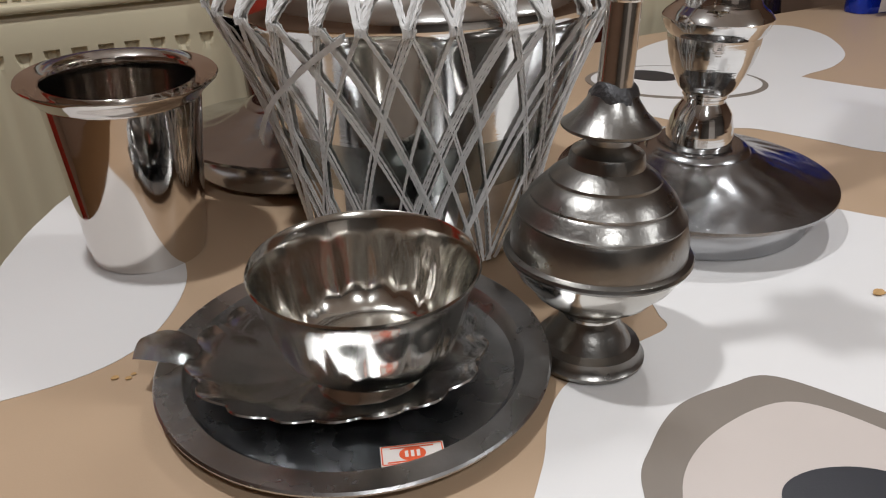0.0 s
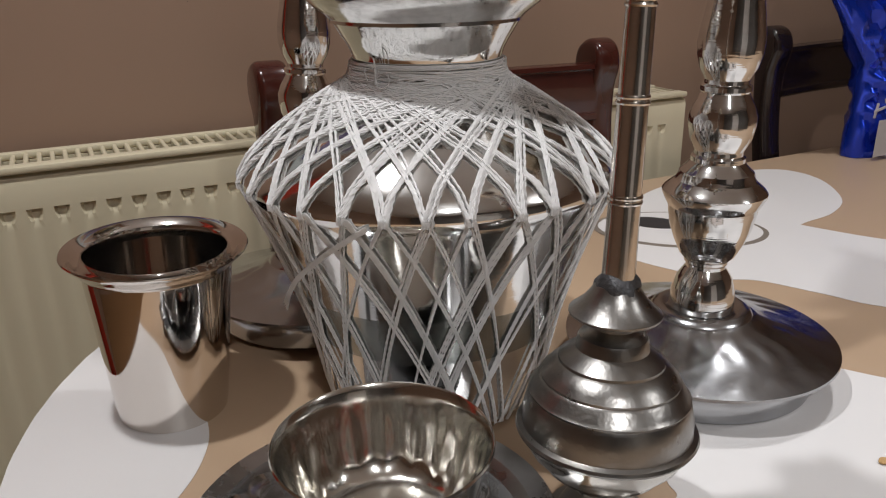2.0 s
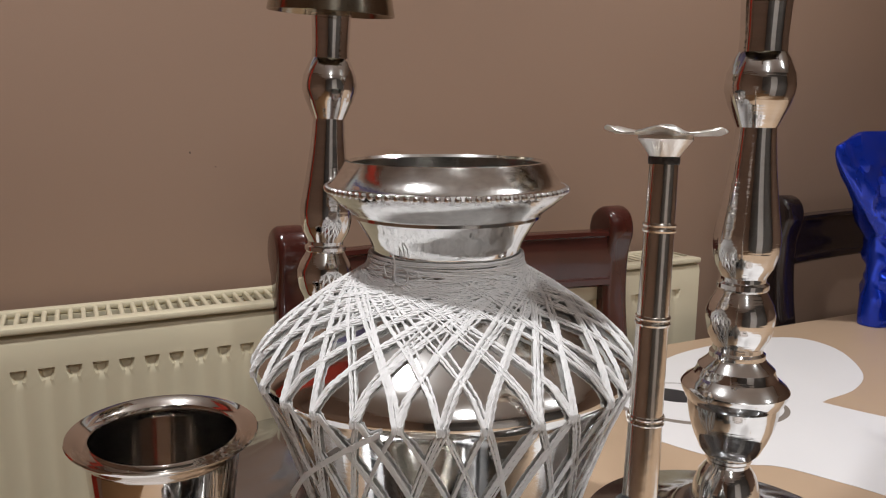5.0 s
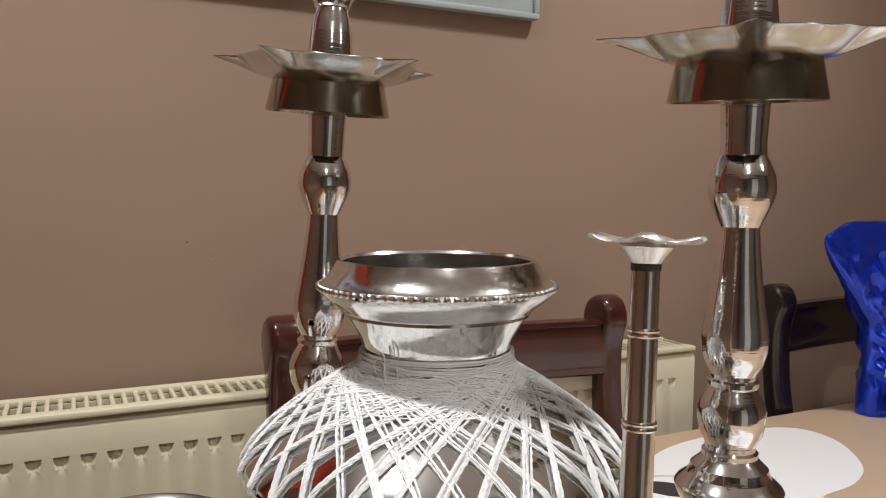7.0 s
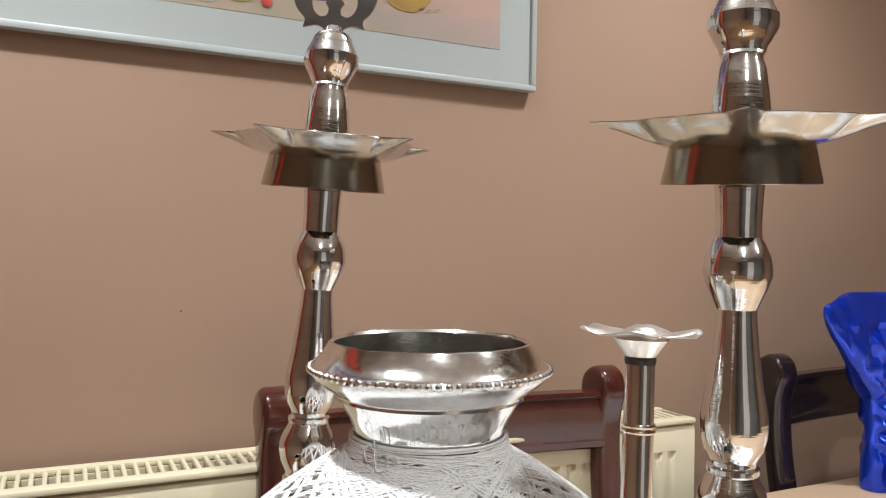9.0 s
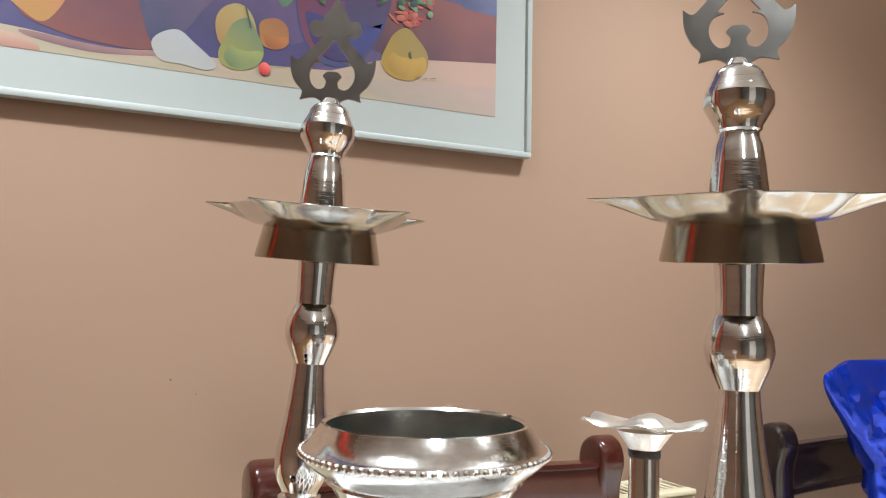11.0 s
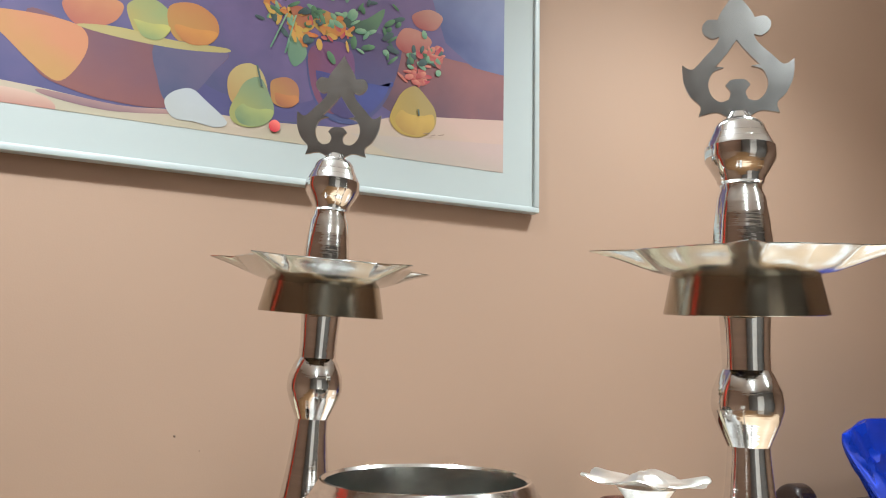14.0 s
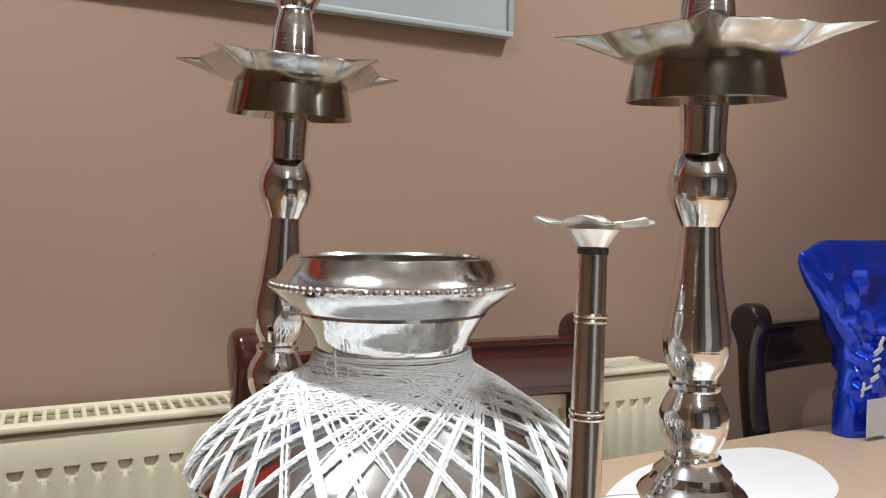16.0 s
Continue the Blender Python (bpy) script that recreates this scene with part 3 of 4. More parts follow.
# ---- chairs ----
def chair(m, mat, label):
    c = thing("dining_chair", m, label, "chair", "dining chairs behind the table")
    w = 0.30
    for s in (-1, 1):
        # scrolled post: side profile in yz, 52 mm thick
        prof = spline([(0.02, 0.0), (0.0, 0.25), (-0.035, 0.45), (-0.03, 0.62), (0.0, 0.80), (0.004, 0.90), (-0.008, 0.955), (0.002, 0.99), (0.030, 1.002), (0.060, 0.985), (0.068, 0.950), (0.050, 0.915), (0.044, 0.86), (0.036, 0.78), (0.012, 0.62), (0.012, 0.45), (0.045, 0.25), (0.06, 0.0)], 5)
        bm = slab([(y, z) for y, z in prof], -0.026, 0.026)
        bmesh.ops.rotate(bm, verts=bm.verts, matrix=Matrix(((0, 0, 1), (1, 0, 0), (0, 1, 0))))
        edges = [e for e in bm.edges if e.is_manifold and e.calc_face_angle() > radians(60)]
        bmesh.ops.bevel(bm, geom=edges, offset=0.012, segments=4, affect="EDGES", profile=0.5)
        p = part("back_post", bm, mat, c)
        p.location.x = s * w
    for z0, z1, d, name in ((0.858, 0.962, 0.024, "top_rail"), (0.60, 0.66, 0.018, "lower_rail")):
        prof = [(-d / 2, z0), (-d / 2 - 0.004, z0 + 0.004), (-d / 2 - 0.004, z0 + 0.014), (-d / 2, z0 + 0.017), (-d / 2 - 0.003, (z0 + z1) / 2), (-d / 2, z1 - 0.014), (-d / 2 - 0.005, z1 - 0.010), (-d / 2 - 0.004, z1 - 0.003), (0, z1), (d / 2, z1 - 0.004), (d / 2, z0 + 0.004)]
        bm = bmesh.new()
        rings = []
        for k in range(17):
            x = -w + 0.018 + (2 * w - 0.036) * k / 16
            bow = 0.03 * (1 - (x / w) ** 2) + 0.015
            rings.append([bm.verts.new((x, y + bow, z)) for y, z in prof])
        for a, b in zip(rings, rings[1:]):
            for k in range(len(prof)):
                j = (k + 1) % len(prof)
                bm.faces.new((a[k], a[j], b[j], b[k]))
        bm.faces.new(rings[0])
        bm.faces.new(list(reversed(rings[-1])))
        part(name, bm, mat, c, angle=30)
    part("seat", box(-w + 0.02, w - 0.02, -0.46, 0.0, 0.43, 0.47, 0.015, 3), mat, c)
    for s in (-1, 1):
        leg = part("front_leg", lathe(spline([(0.014, 0), (0.016, 0.1), (0.02, 0.3), (0.022, 0.43)], 4), 16), mat, c)
        leg.location = (s * (w - 0.05), -0.42, 0)
    return c


# unseen orange-red curtain added beside the picture, to give the red streak in the metal
bm = bmesh.new()
rows = []
for k in range(121):
    x = -0.52 + 0.28 * k / 120
    y = 0.835 + 0.016 * math.sin(k * 0.62) + 0.006 * math.sin(k * 1.7)
    rows.append([bm.verts.new((x, y, z)) for z in (0.03, 1.2, 2.2)])
for a, c in zip(rows, rows[1:]):
    for j in range(2):
        bm.faces.new((a[j], c[j], c[j + 1], a[j + 1]))
bmesh.ops.solidify(bm, geom=bm.faces[:], thickness=0.003)
tagged(part("curtain", bm, material("reflected_red_cloth", (0.66, 0.065, 0.03), 0.85, 0, 0.15, 20)), "unseen orange-red cloth curtain in soft folds, added for its red reflection", "curtain")

chair(pose(0.757, 0.84, 0), M_MAHOG, "polished mahogany dining chair with scrolled back posts beside the radiator")
chair(pose(1.800, 0.84, 0), M_DARKW, "dark-stained dining chair with scrolled back posts at the table")

# ---- thread-wound pot ----
POT = (0.4545, 0.332)
pot = thing("water_pot", pose(POT[0], POT[1], TZ) @ Matrix.Diagonal((0.98, 0.98, 1, 1)), "polished steel water pot wound with white cotton thread", "pot")
POT_OUT = spline([(0.093, 0.000), (0.099, 0.004), (0.103, 0.018), (0.118, 0.084), (0.138, 0.150), (0.158, 0.198), (0.1652, 0.211), (0.1665, 0.218), (0.163, 0.2255), (0.154, 0.236), (0.132, 0.254), (0.112, 0.267), (0.094, 0.279), (0.078, 0.288), (0.0675, 0.296), (0.0635, 0.306), (0.066, 0.318), (0.074, 0.332), (0.079, 0.340)], 5)
POT_RIM = [(0.079, 0.340), (0.0815, 0.3405), (0.0815, 0.343), (0.0845, 0.346), (0.094, 0.353), (0.1015, 0.360), (0.1035, 0.3635), (0.1015, 0.367), (0.098, 0.3685), (0.092, 0.377), (0.0875, 0.3845), (0.0865, 0.3865), (0.0845, 0.387), (0.083, 0.3855), (0.082, 0.378), (0.078, 0.350), (0.063, 0.315), (0.0605, 0.303), (0.075, 0.285), (0.129, 0.250), (0.158, 0.222), (0.134, 0.14), (0.10, 0.02), (0.0, 0.006)]
part("body", lathe([(0, 0.0)] + POT_OUT + [(0.0785, 0.3420)], 96), M_POT, pot)
part("lining", lathe([(0.0818, 0.3845), (0.0783, 0.3420)] + POT_RIM[15:], 96), M_INNER, pot, "dull inside, darker than the body")
rim = part("rim", lathe([(0.0785, 0.3402)] + POT_RIM[1:13] + [(0.0822, 0.3845), (0.0795, 0.3420), (0.0785, 0.3402)], 96), M_RIM, pot, "flaring grained rim with a beaded edge")
bead = None
for k in range(84):
    a = 2 * math.pi * k / 84
    if bead is None:
        bm = bmesh.new()
        bmesh.ops.create_uvsphere(bm, u_segments=8, v_segments=6, radius=0.0030)
        ob = part("rim_bead", bm, M_RIM, rim, angle=80)
        bead = ob.data
    else:
        ob = new("rim_bead", bead)
        ob.parent = rim
    ob.location = (0.1023 * math.cos(a), 0.1023 * math.sin(a), 0.3645)


def pot_r(z):
    for (r0, z0), (r1, z1) in zip(POT_OUT, POT_OUT[1:]):
        if z0 <= z <= z1:
            return r0 + (r1 - r0) * (z - z0) / max(z1 - z0, 1e-6)
    return POT_OUT[0][0] if z < 0.01 else POT_OUT[-1][0]


def wind(a0, a1, z0, z1, lift, n=12, sag=0.0):
    pts = []
    for i in range(n + 1):
        t = i / n
        z = z0 + (z1 - z0) * t
        a = a0 + (a1 - a0) * t
        r = pot_r(z) + lift
        pts.append((r * math.cos(a), r * math.sin(a), z))
    return pts


def shoulder_z(r):
    best = 0.218
    for (r0, z0), (r1, z1) in zip(POT_OUT, POT_OUT[1:]):
        if z0 >= 0.217 and r1 <= r <= r0:
            return z0 + (z1 - z0) * (r0 - r) / max(r0 - r1, 1e-6)
    return best


def taut(a0, span, r_end, lift, n=12):
    """A straight run over the shoulder, as on an unrolled cone."""
    k = 0.74
    p0 = Vector((0.166 / k, 0))
    p1 = Vector((r_end / k * math.cos(span * k), r_end / k * math.sin(span * k)))
    pts = []
    for i in range(n + 1):
        q = p0.lerp(p1, i / n)
        r = max(0.066, q.length * k)
        a = a0 + math.atan2(q.y, q.x) / k
        z = shoulder_z(r) if i else 0.218
        n_out = 0.7 * lift
        pts.append(((r + n_out) * math.cos(a), (r + n_out) * math.sin(a), z + n_out))
    edge = 0.1662 + lift
    return [(edge * math.cos(a0), edge * math.sin(a0), 0.2135), ((edge + 0.0008) * math.cos(a0), (edge + 0.0008) * math.sin(a0), 0.2185)] + pts[1:]


lower, upper, neck = [], [], []
KN = 31
for k in range(KN):
    a = 2 * math.pi * k / KN + rnd.uniform(-0.035, 0.035)
    for s in (-1, 1):
        if rnd.random() < 0.06:
            continue
        span = s * rnd.uniform(0.42, 0.78)
        for j in range(rnd.choice((2, 2, 3, 3, 4))):
            off = (j - 1) * 0.0115 + rnd.uniform(-0.002, 0.002)
            lift = 0.0014 + rnd.uniform(0, 0.0016)
            lower.append(wind(a + off, a + off + span + rnd.uniform(-0.03, 0.03), 0.218, 0.004, lift, 14))
    for s in (-1, 1, -1, 1):
        span = s * rnd.uniform(0.6, 1.9)
        for j in range(rnd.choice((2, 3, 3, 4, 4))):
            off = (j - 2) * 0.011 + rnd.uniform(-0.003, 0.003)
            lift = 0.0016 + rnd.uniform(0, 0.002)
            upper.append(taut(a + off, span + rnd.uniform(-0.12, 0.12), rnd.uniform(0.068, 0.080), lift))
for k in range(240):
    z = 0.283 + 0.027 * rnd.random() ** 0.8
    a = rnd.uniform(0, 6.283)
    tilt = rnd.uniform(-0.022, 0.022)
    lift = 0.0015 + rnd.uniform(0, 0.003)
    length = rnd.uniform(1.6, 3.4)
    top = rnd.uniform(0.300, 0.3105)
    pts = []
    for i in range(25):
        b = a + length * i / 24
        zz = min(top, max(0.276, z + tilt * math.sin((b - a) * 1.1)))
        r = pot_r(zz) + lift
        pts.append((r * math.cos(b), r * math.sin(b), zz))
    neck.append(pts)
mesh_part("thread_net", plied(lower, 0.00098), M_THREAD, pot, "crossing white cotton threads round the lower body")["kind"] = "stuff"
mesh_part("thread_net", plied(upper, 0.00105), M_THREAD, pot, "dense white cotton threads over the shoulder")["kind"] = "stuff"
mesh_part("thread_wrap", tubes(neck, 0.00062), M_THREAD, pot, "white cotton thread wrapped round the neck")["kind"] = "stuff"


def at_pot(a, z, lift):
    r = pot_r(z) + lift
    return (r * math.cos(a), r * math.sin(a), z)


# loose end hanging across the body, and the small tied bow at the neck
FRONT = math.atan2(-0.29 - POT[1], 0.14 - POT[0])
loose = []
for j in range(4):
    d = 0.0011 * (j - 1.5)
    loose.append(spline([at_pot(FRONT - 0.26, 0.212 + d, 0.003), at_pot(FRONT - 0.48, 0.188 + d, 0.006), at_pot(FRONT - 0.78, 0.155 + d, 0.009), at_pot(FRONT - 1.03, 0.126 + d * 1.3, 0.012), at_pot(FRONT - 1.23, 0.104 + d * 2.2, 0.016)], 6))
mesh_part("loose_thread", plied(loose, 0.0009), M_THREAD, pot, "frayed loose thread end standing off the body")
bow = []
for sa, sz, ph in ((0.02, 0.014, 0.0), (-0.05, 0.009, 0.8), (0.10, -0.008, 1.7), (0.15, 0.004, 2.2)):
    bow.append(spline([at_pot(FRONT - 0.62, 0.302, 0.004), at_pot(FRONT - 0.62 + sa, 0.302 + sz, 0.008), at_pot(FRONT - 0.62 + sa * 2.2, 0.302 + sz * 0.6, 0.010), at_pot(FRONT - 0.62 + sa * 1.6, 0.302 - sz * 0.4, 0.007), at_pot(FRONT - 0.62, 0.300, 0.005)], 6))
mesh_part("bow", tubes(bow, 0.00055), M_THREAD, pot, "small tied bow of white thread")


# ---- tall oil lamps ----
def swirl(r, z, a, i):
    """Shallow spiral gadroons pressed into the foot's upper face."""
    if not (0.066 < r < 0.119 and z > 0.0385):
        return r, z
    return r, z + 0.00035 * math.sin(20 * a + 42 * (r - 0.066) / 0.053)


FIN_RUNS = [[(0, 0), (15, 3), (33, 11), (58, 6)], [(58, 6), (55, 22), (69, 38), (79, 62), (81, 90)], [(81, 90), (66, 82), (48, 100), (30, 120), (25, 133)], [(25, 133), (36, 130), (47, 138), (50, 150), (42, 161), (27, 160)], [(27, 160), (22, 172), (10, 190), (0, 208)], [(0, 208), (0, 126)], [(0, 126), (15, 104), (32, 84)], [(32, 84), (20, 82)], [(20, 82), (36, 75), (43, 56), (38, 37), (26, 27), (14, 30)], [(14, 30), (11, 42), (18, 53)], [(18, 53), (10, 61), (0, 62)]]
FINIAL = [p for run in FIN_RUNS for p in spline(run, 5)[:-1]] + [(0, 62)]


def half_finial(side, k, thick):
    outline = [(side * x * k, y * k) for x, y in FINIAL]
    bm = slab(outline, -thick / 2, thick / 2)
    bmesh.ops.rotate(bm, verts=bm.verts, matrix=Matrix.Rotation(math.pi / 2, 3, "X"))
    return bm


def spouts(turn):
    def wave(r, z, a, i):
        if r < 0.060:
            return r, z
        t = ((a - turn) * 5 / (2 * math.pi)) % 1.0
        d = abs(t - round(t)) * 2  # 0 at a spout, 1 midway
        s = min(1.0, (r - 0.060) / 0.034)
        beak = max(0.0, 1 - d / 0.22)
        return r * (1 - 0.085 * s * d * d) + s ** 3 * 0.034 * beak, z - s * (1 - s) * 0.006 * (1 - d) ** 2
    return wave


def oil_lamp(m, label, turn, face, tip):
    L = thing("oil_lamp", m, label, "oil lamp", "pair of tall oil lamps")
    part("base", lathe([(0, 0.0), (0.1055, 0.0), (0.1075, 0.002), (0.1080, 0.010), (0.1075, 0.022), (0.1055, 0.0285), (0.108, 0.0310), (0.126, 0.0335), (0.1290, 0.0355), (0.1285, 0.0380), (0.120, 0.0400), (0.112, 0.0420), (0.102, 0.0442), (0.092, 0.0466), (0.082, 0.0496), (0.074, 0.0524), (0.068, 0.0545), (0.0555, 0.0600), (0.0525, 0.0625), (0.048, 0.0640), (0.0455, 0.0675), (0.041, 0.0695), (0.036, 0.0695), (0.033, 0.0675), (0, 0.0675)], 192, swirl), M_FOOT, L, "wide domed foot with an overhanging rim")
    stem = [(0.0, 0.066), (0.0300, 0.067), (0.0303, 0.078), (0.0290, 0.087), (0.0255, 0.099), (0.0205, 0.106), (0.0185, 0.109), (0.0185, 0.112), (0.0205, 0.1145), (0.0205, 0.117), (0.0260, 0.123), (0.0325, 0.137), (0.0370, 0.150), (0.0395, 0.163), (0.0400, 0.1695), (0.0425, 0.1725), (0.0465, 0.1815), (0.0468, 0.1840), (0.0440, 0.1880), (0.0360, 0.1945), (0.0340, 0.1985), (0.0330, 0.2025), (0.0260, 0.2090), (0.0240, 0.2120), (0.0240, 0.2160), (0.0215, 0.2180), (0.0215, 0.2220), (0.0270, 0.2330), (0.0292, 0.2440), (0.0294, 0.2530), (0.0265, 0.2620), (0.0220, 0.2700), (0.0205, 0.2735), (0.0220, 0.2755), (0.0220, 0.2795), (0.0190, 0.2815), (0.0190, 0.2850), (0.0205, 0.2880), (0.0245, 0.2950), (0.0275, 0.3060), (0.0282, 0.3180), (0.0275, 0.3260), (0.0235, 0.3500), (0.0197, 0.3780), (0.0175, 0.4000), (0.0166, 0.4150), (0.0176, 0.4175), (0.0196, 0.4220), (0.0250, 0.4340), (0.0283, 0.4440), (0.0288, 0.4500), (0.0275, 0.4600), (0.0225, 0.4720), (0.0195, 0.4770), (0.0192, 0.4900), (0.0200, 0.5100), (0.0213, 0.5300), (0.0, 0.5300)]
    part("stem", lathe(stem, 96), M_LAMP, L, angle=24)
    part("skirt", lathe([(0.0575, 0.5575), (0.0592, 0.5570), (0.0662, 0.5235), (0.0650, 0.5230), (0.0575, 0.5500), (0.0200, 0.5520), (0.0200, 0.5540)], 64), M_SKIRT, L, "tarnished flared skirt beneath the dish")
    dish = [(0.0, 0.5555), (0.045, 0.5545), (0.060, 0.5560), (0.0700, 0.5590), (0.0790, 0.5640), (0.0870, 0.5705), (0.0930, 0.5755), (0.0960, 0.5770), (0.0958, 0.5778), (0.0920, 0.5768), (0.0860, 0.5720), (0.0780, 0.5655), (0.0695, 0.5608), (0.056, 0.5590), (0.0, 0.5580)]
    part("dish", lathe(dish, 200, spouts(turn)), M_DISH, L, "five-spouted oil dish with pinched beaks", angle=50)
    for o in L.children:
        if o.name.split(".")[0] in ("dish", "skirt"):  # sits a little askew on the stem
            o.matrix_basis = Matrix.Translation((0, 0, 0.558)) @ pose(0, 0, 0, tip[0], tip[1], 0) @ Matrix.Translation((0, 0, -0.558))
    top = [(0.0, 0.5585), (0.030, 0.5590), (0.0300, 0.5625), (0.0256, 0.5640), (0.0250, 0.5800), (0.0222, 0.6060), (0.0197, 0.6230), (0.0172, 0.6290), (0.0172, 0.6340), (0.0192, 0.6360), (0.0198, 0.6400), (0.0240, 0.6470), (0.0288, 0.6560), (0.0293, 0.6580), (0.0293, 0.6670), (0.0282, 0.6685), (0.0262, 0.6730), (0.0256, 0.6735), (0.0232, 0.6790), (0.0226, 0.6795), (0.0206, 0.6860), (0.0175, 0.6900), (0.0120, 0.6930), (0.0080, 0.6990), (0.0, 0.6990)]
    part("upper_stem", lathe(top, 96), M_LAMP, L, angle=24)
    for s in (-1, 1):
        f = part("finial", half_finial(s, 0.000575, 0.0035), M_FIN, L, "flat cut-out finial plate with curled arms", smooth=False)
        f.matrix_basis = pose(0, 0, 0.694, 0, 0, face)
    return L


oil_lamp(pose(0.6960, 0.232, TZ, 0.2, 0.35, 0), "tall nickel-plated oil lamp with five-spouted dish, upright on the cloth", radians(225), -40, (3.5, -3.5))
oil_lamp(pose(0.400, 0.546, TZ + 0.003, 0, 2.8, 0), "tall nickel-plated oil lamp leaning slightly, standing behind the pot", radians(221), -27, (4.4, -1.2))

# ---- rose-water sprinkler ----
spr = thing("rosewater_sprinkler", pose(0.466, 0.091, TZ, -1.0, 2.0, 0) @ Matrix.Diagonal((0.96, 0.96, 1, 1)), "worn silver rose-water sprinkler with a long ringed neck", "sprinkler")
part("foot", lathe([(0, 0), (0.0405, 0), (0.0418, 0.0015), (0.0418, 0.0035), (0.0395, 0.0055), (0.0385, 0.0075), (0.0375, 0.0120), (0.0310, 0.0145), (0.0290, 0.0180), (0.0250, 0.0240), (0.0205, 0.0295), (0.0190, 0.0330), (0.0, 0.034)], 64), M_SPRK, spr, "turned bell-shaped foot")
part("lower_bowl", lathe([(0.0, 0.031), (0.0190, 0.0320), (0.0215, 0.0345), (0.0215, 0.0365), (0.0245, 0.0385), (0.0255, 0.0410), (0.0330, 0.0455), (0.0345, 0.0480), (0.0430, 0.0530), (0.0445, 0.0560), (0.0545, 0.0660), (0.0595, 0.0750), (0.0620, 0.0800), (0.0640, 0.0820), (0.0, 0.082)], 72), M_BOWL, spr, "brighter silver ribbed lower bowl")
part("dome", lathe([(0.0, 0.080), (0.0640, 0.0805), (0.0650, 0.0825), (0.0640, 0.0845), (0.0605, 0.0860), (0.0600, 0.0960), (0.0575, 0.1060), (0.0560, 0.1085), (0.0568, 0.1105), (0.0545, 0.1125), (0.0505, 0.1190), (0.0485, 0.1205), (0.0488, 0.1225), (0.0455, 0.1260), (0.0395, 0.1320), (0.0370, 0.1330), (0.0368, 0.1350), (0.0300, 0.1400), (0.0255, 0.1425), (0.0245, 0.1490), (0.0235, 0.1510), (0.0175, 0.1535), (0.0150, 0.1570), (0.0160, 0.1620), (0.0, 0.163)], 72), M_SPRK, spr, "stepped tarnished dome with raised rings")
part("collar", lathe([(0.0, 0.1625), (0.0200, 0.1630), (0.0300, 0.1655), (0.0318, 0.1668), (0.0318, 0.1682), (0.0300, 0.1695), (0.0225, 0.1760), (0.0165, 0.1840), (0.0150, 0.1870), (0.0, 0.188)], 64), M_SPRK, spr, "cone-shaped collar")
part("solder", lathe([(0.0, 0.184), (0.0158, 0.1835), (0.0155, 0.1870), (0.0135, 0.1915), (0.0116, 0.1940), (0.0, 0.194)], 32, lambda r, z, a, i: (r * (1 + 0.06 * math.sin(3 * a + i) + 0.04 * math.sin(7 * a)), z + 0.0016 * math.sin(2 * a + 1) * (i > 2))), M_SOLDER, spr, "dark rough solder joint")
tube = []
for k in range(25):
    z = 0.190 + (0.408 - 0.190) * k / 24
    tube.append((0.0113 - 0.0028 * k / 24, z))
spr_neck = part("neck", lathe([(0, 0.19)] + tube + [(0, 0.408)], 32), M_TUBE, spr, "tapering silver tube neck")
for zr in (0.2425, 0.2460, 0.3040, 0.3075, 0.3600, 0.3632):
    r = 0.0113 - 0.0028 * (zr - 0.19) / 0.218
    part("ring", lathe([(r - 0.001, zr - 0.0016), (r + 0.0008, zr - 0.0011), (r + 0.0012, zr), (r + 0.0008, zr + 0.0011), (r - 0.001, zr + 0.0016)], 32), M_TUBE, spr_neck)


def petals(r, z, a, i):
    if r < 0.012:
        return r, z
    s = (r - 0.012) / 0.022
    lobe = abs(math.cos(3 * (a + 0.35)))
    return r * (1 - 0.24 * s * (1 - lobe ** 0.7)), z + s * 0.0015 * math.cos(6 * (a + 0.35)) - s * 0.0004 * math.cos(12 * a)


part("flower_cup", lathe([(0.0, 0.4022), (0.0088, 0.4025), (0.0100, 0.4045), (0.0125, 0.4080), (0.0165, 0.4130), (0.0160, 0.4152), (0.0, 0.4152)], 36), M_FLOWER, spr)
part("solder", lathe([(0.0, 0.3985), (0.0092, 0.3985), (0.0096, 0.4005), (0.0093, 0.4028), (0.0, 0.403)], 32), M_SOLDER, spr, "dark solder band beneath the rose")
part("flower", lathe([(0.0, 0.4135), (0.0120, 0.4145), (0.0240, 0.4158), (0.0370, 0.4170), (0.0378, 0.4175), (0.0370, 0.4181), (0.0240, 0.4170), (0.0130, 0.4165), (0.0080, 0.4195), (0.0035, 0.4215), (0.0025, 0.4210), (0.0022, 0.4150), (0, 0.4150)], 96, petals), M_FLOWER, spr, "thin six-petalled sprinkler rose with a centre hole", angle=60)

# ---- flared beaker ----
cup = thing("steel_beaker", pose(0.2205, 0.409, TZ, 2.2, 1.6, 0), "mirror-polished steel beaker with a wide flared lip", "beaker")
part("body", lathe([(0, 0.001), (0.0460, 0.0), (0.0485, 0.002), (0.0497, 0.010), (0.0618, 0.138), (0.0622, 0.1480), (0.0596, 0.1500), (0.0590, 0.1400), (0.0473, 0.0120), (0.0445, 0.0050), (0, 0.004)], 96), M_CUP, cup)
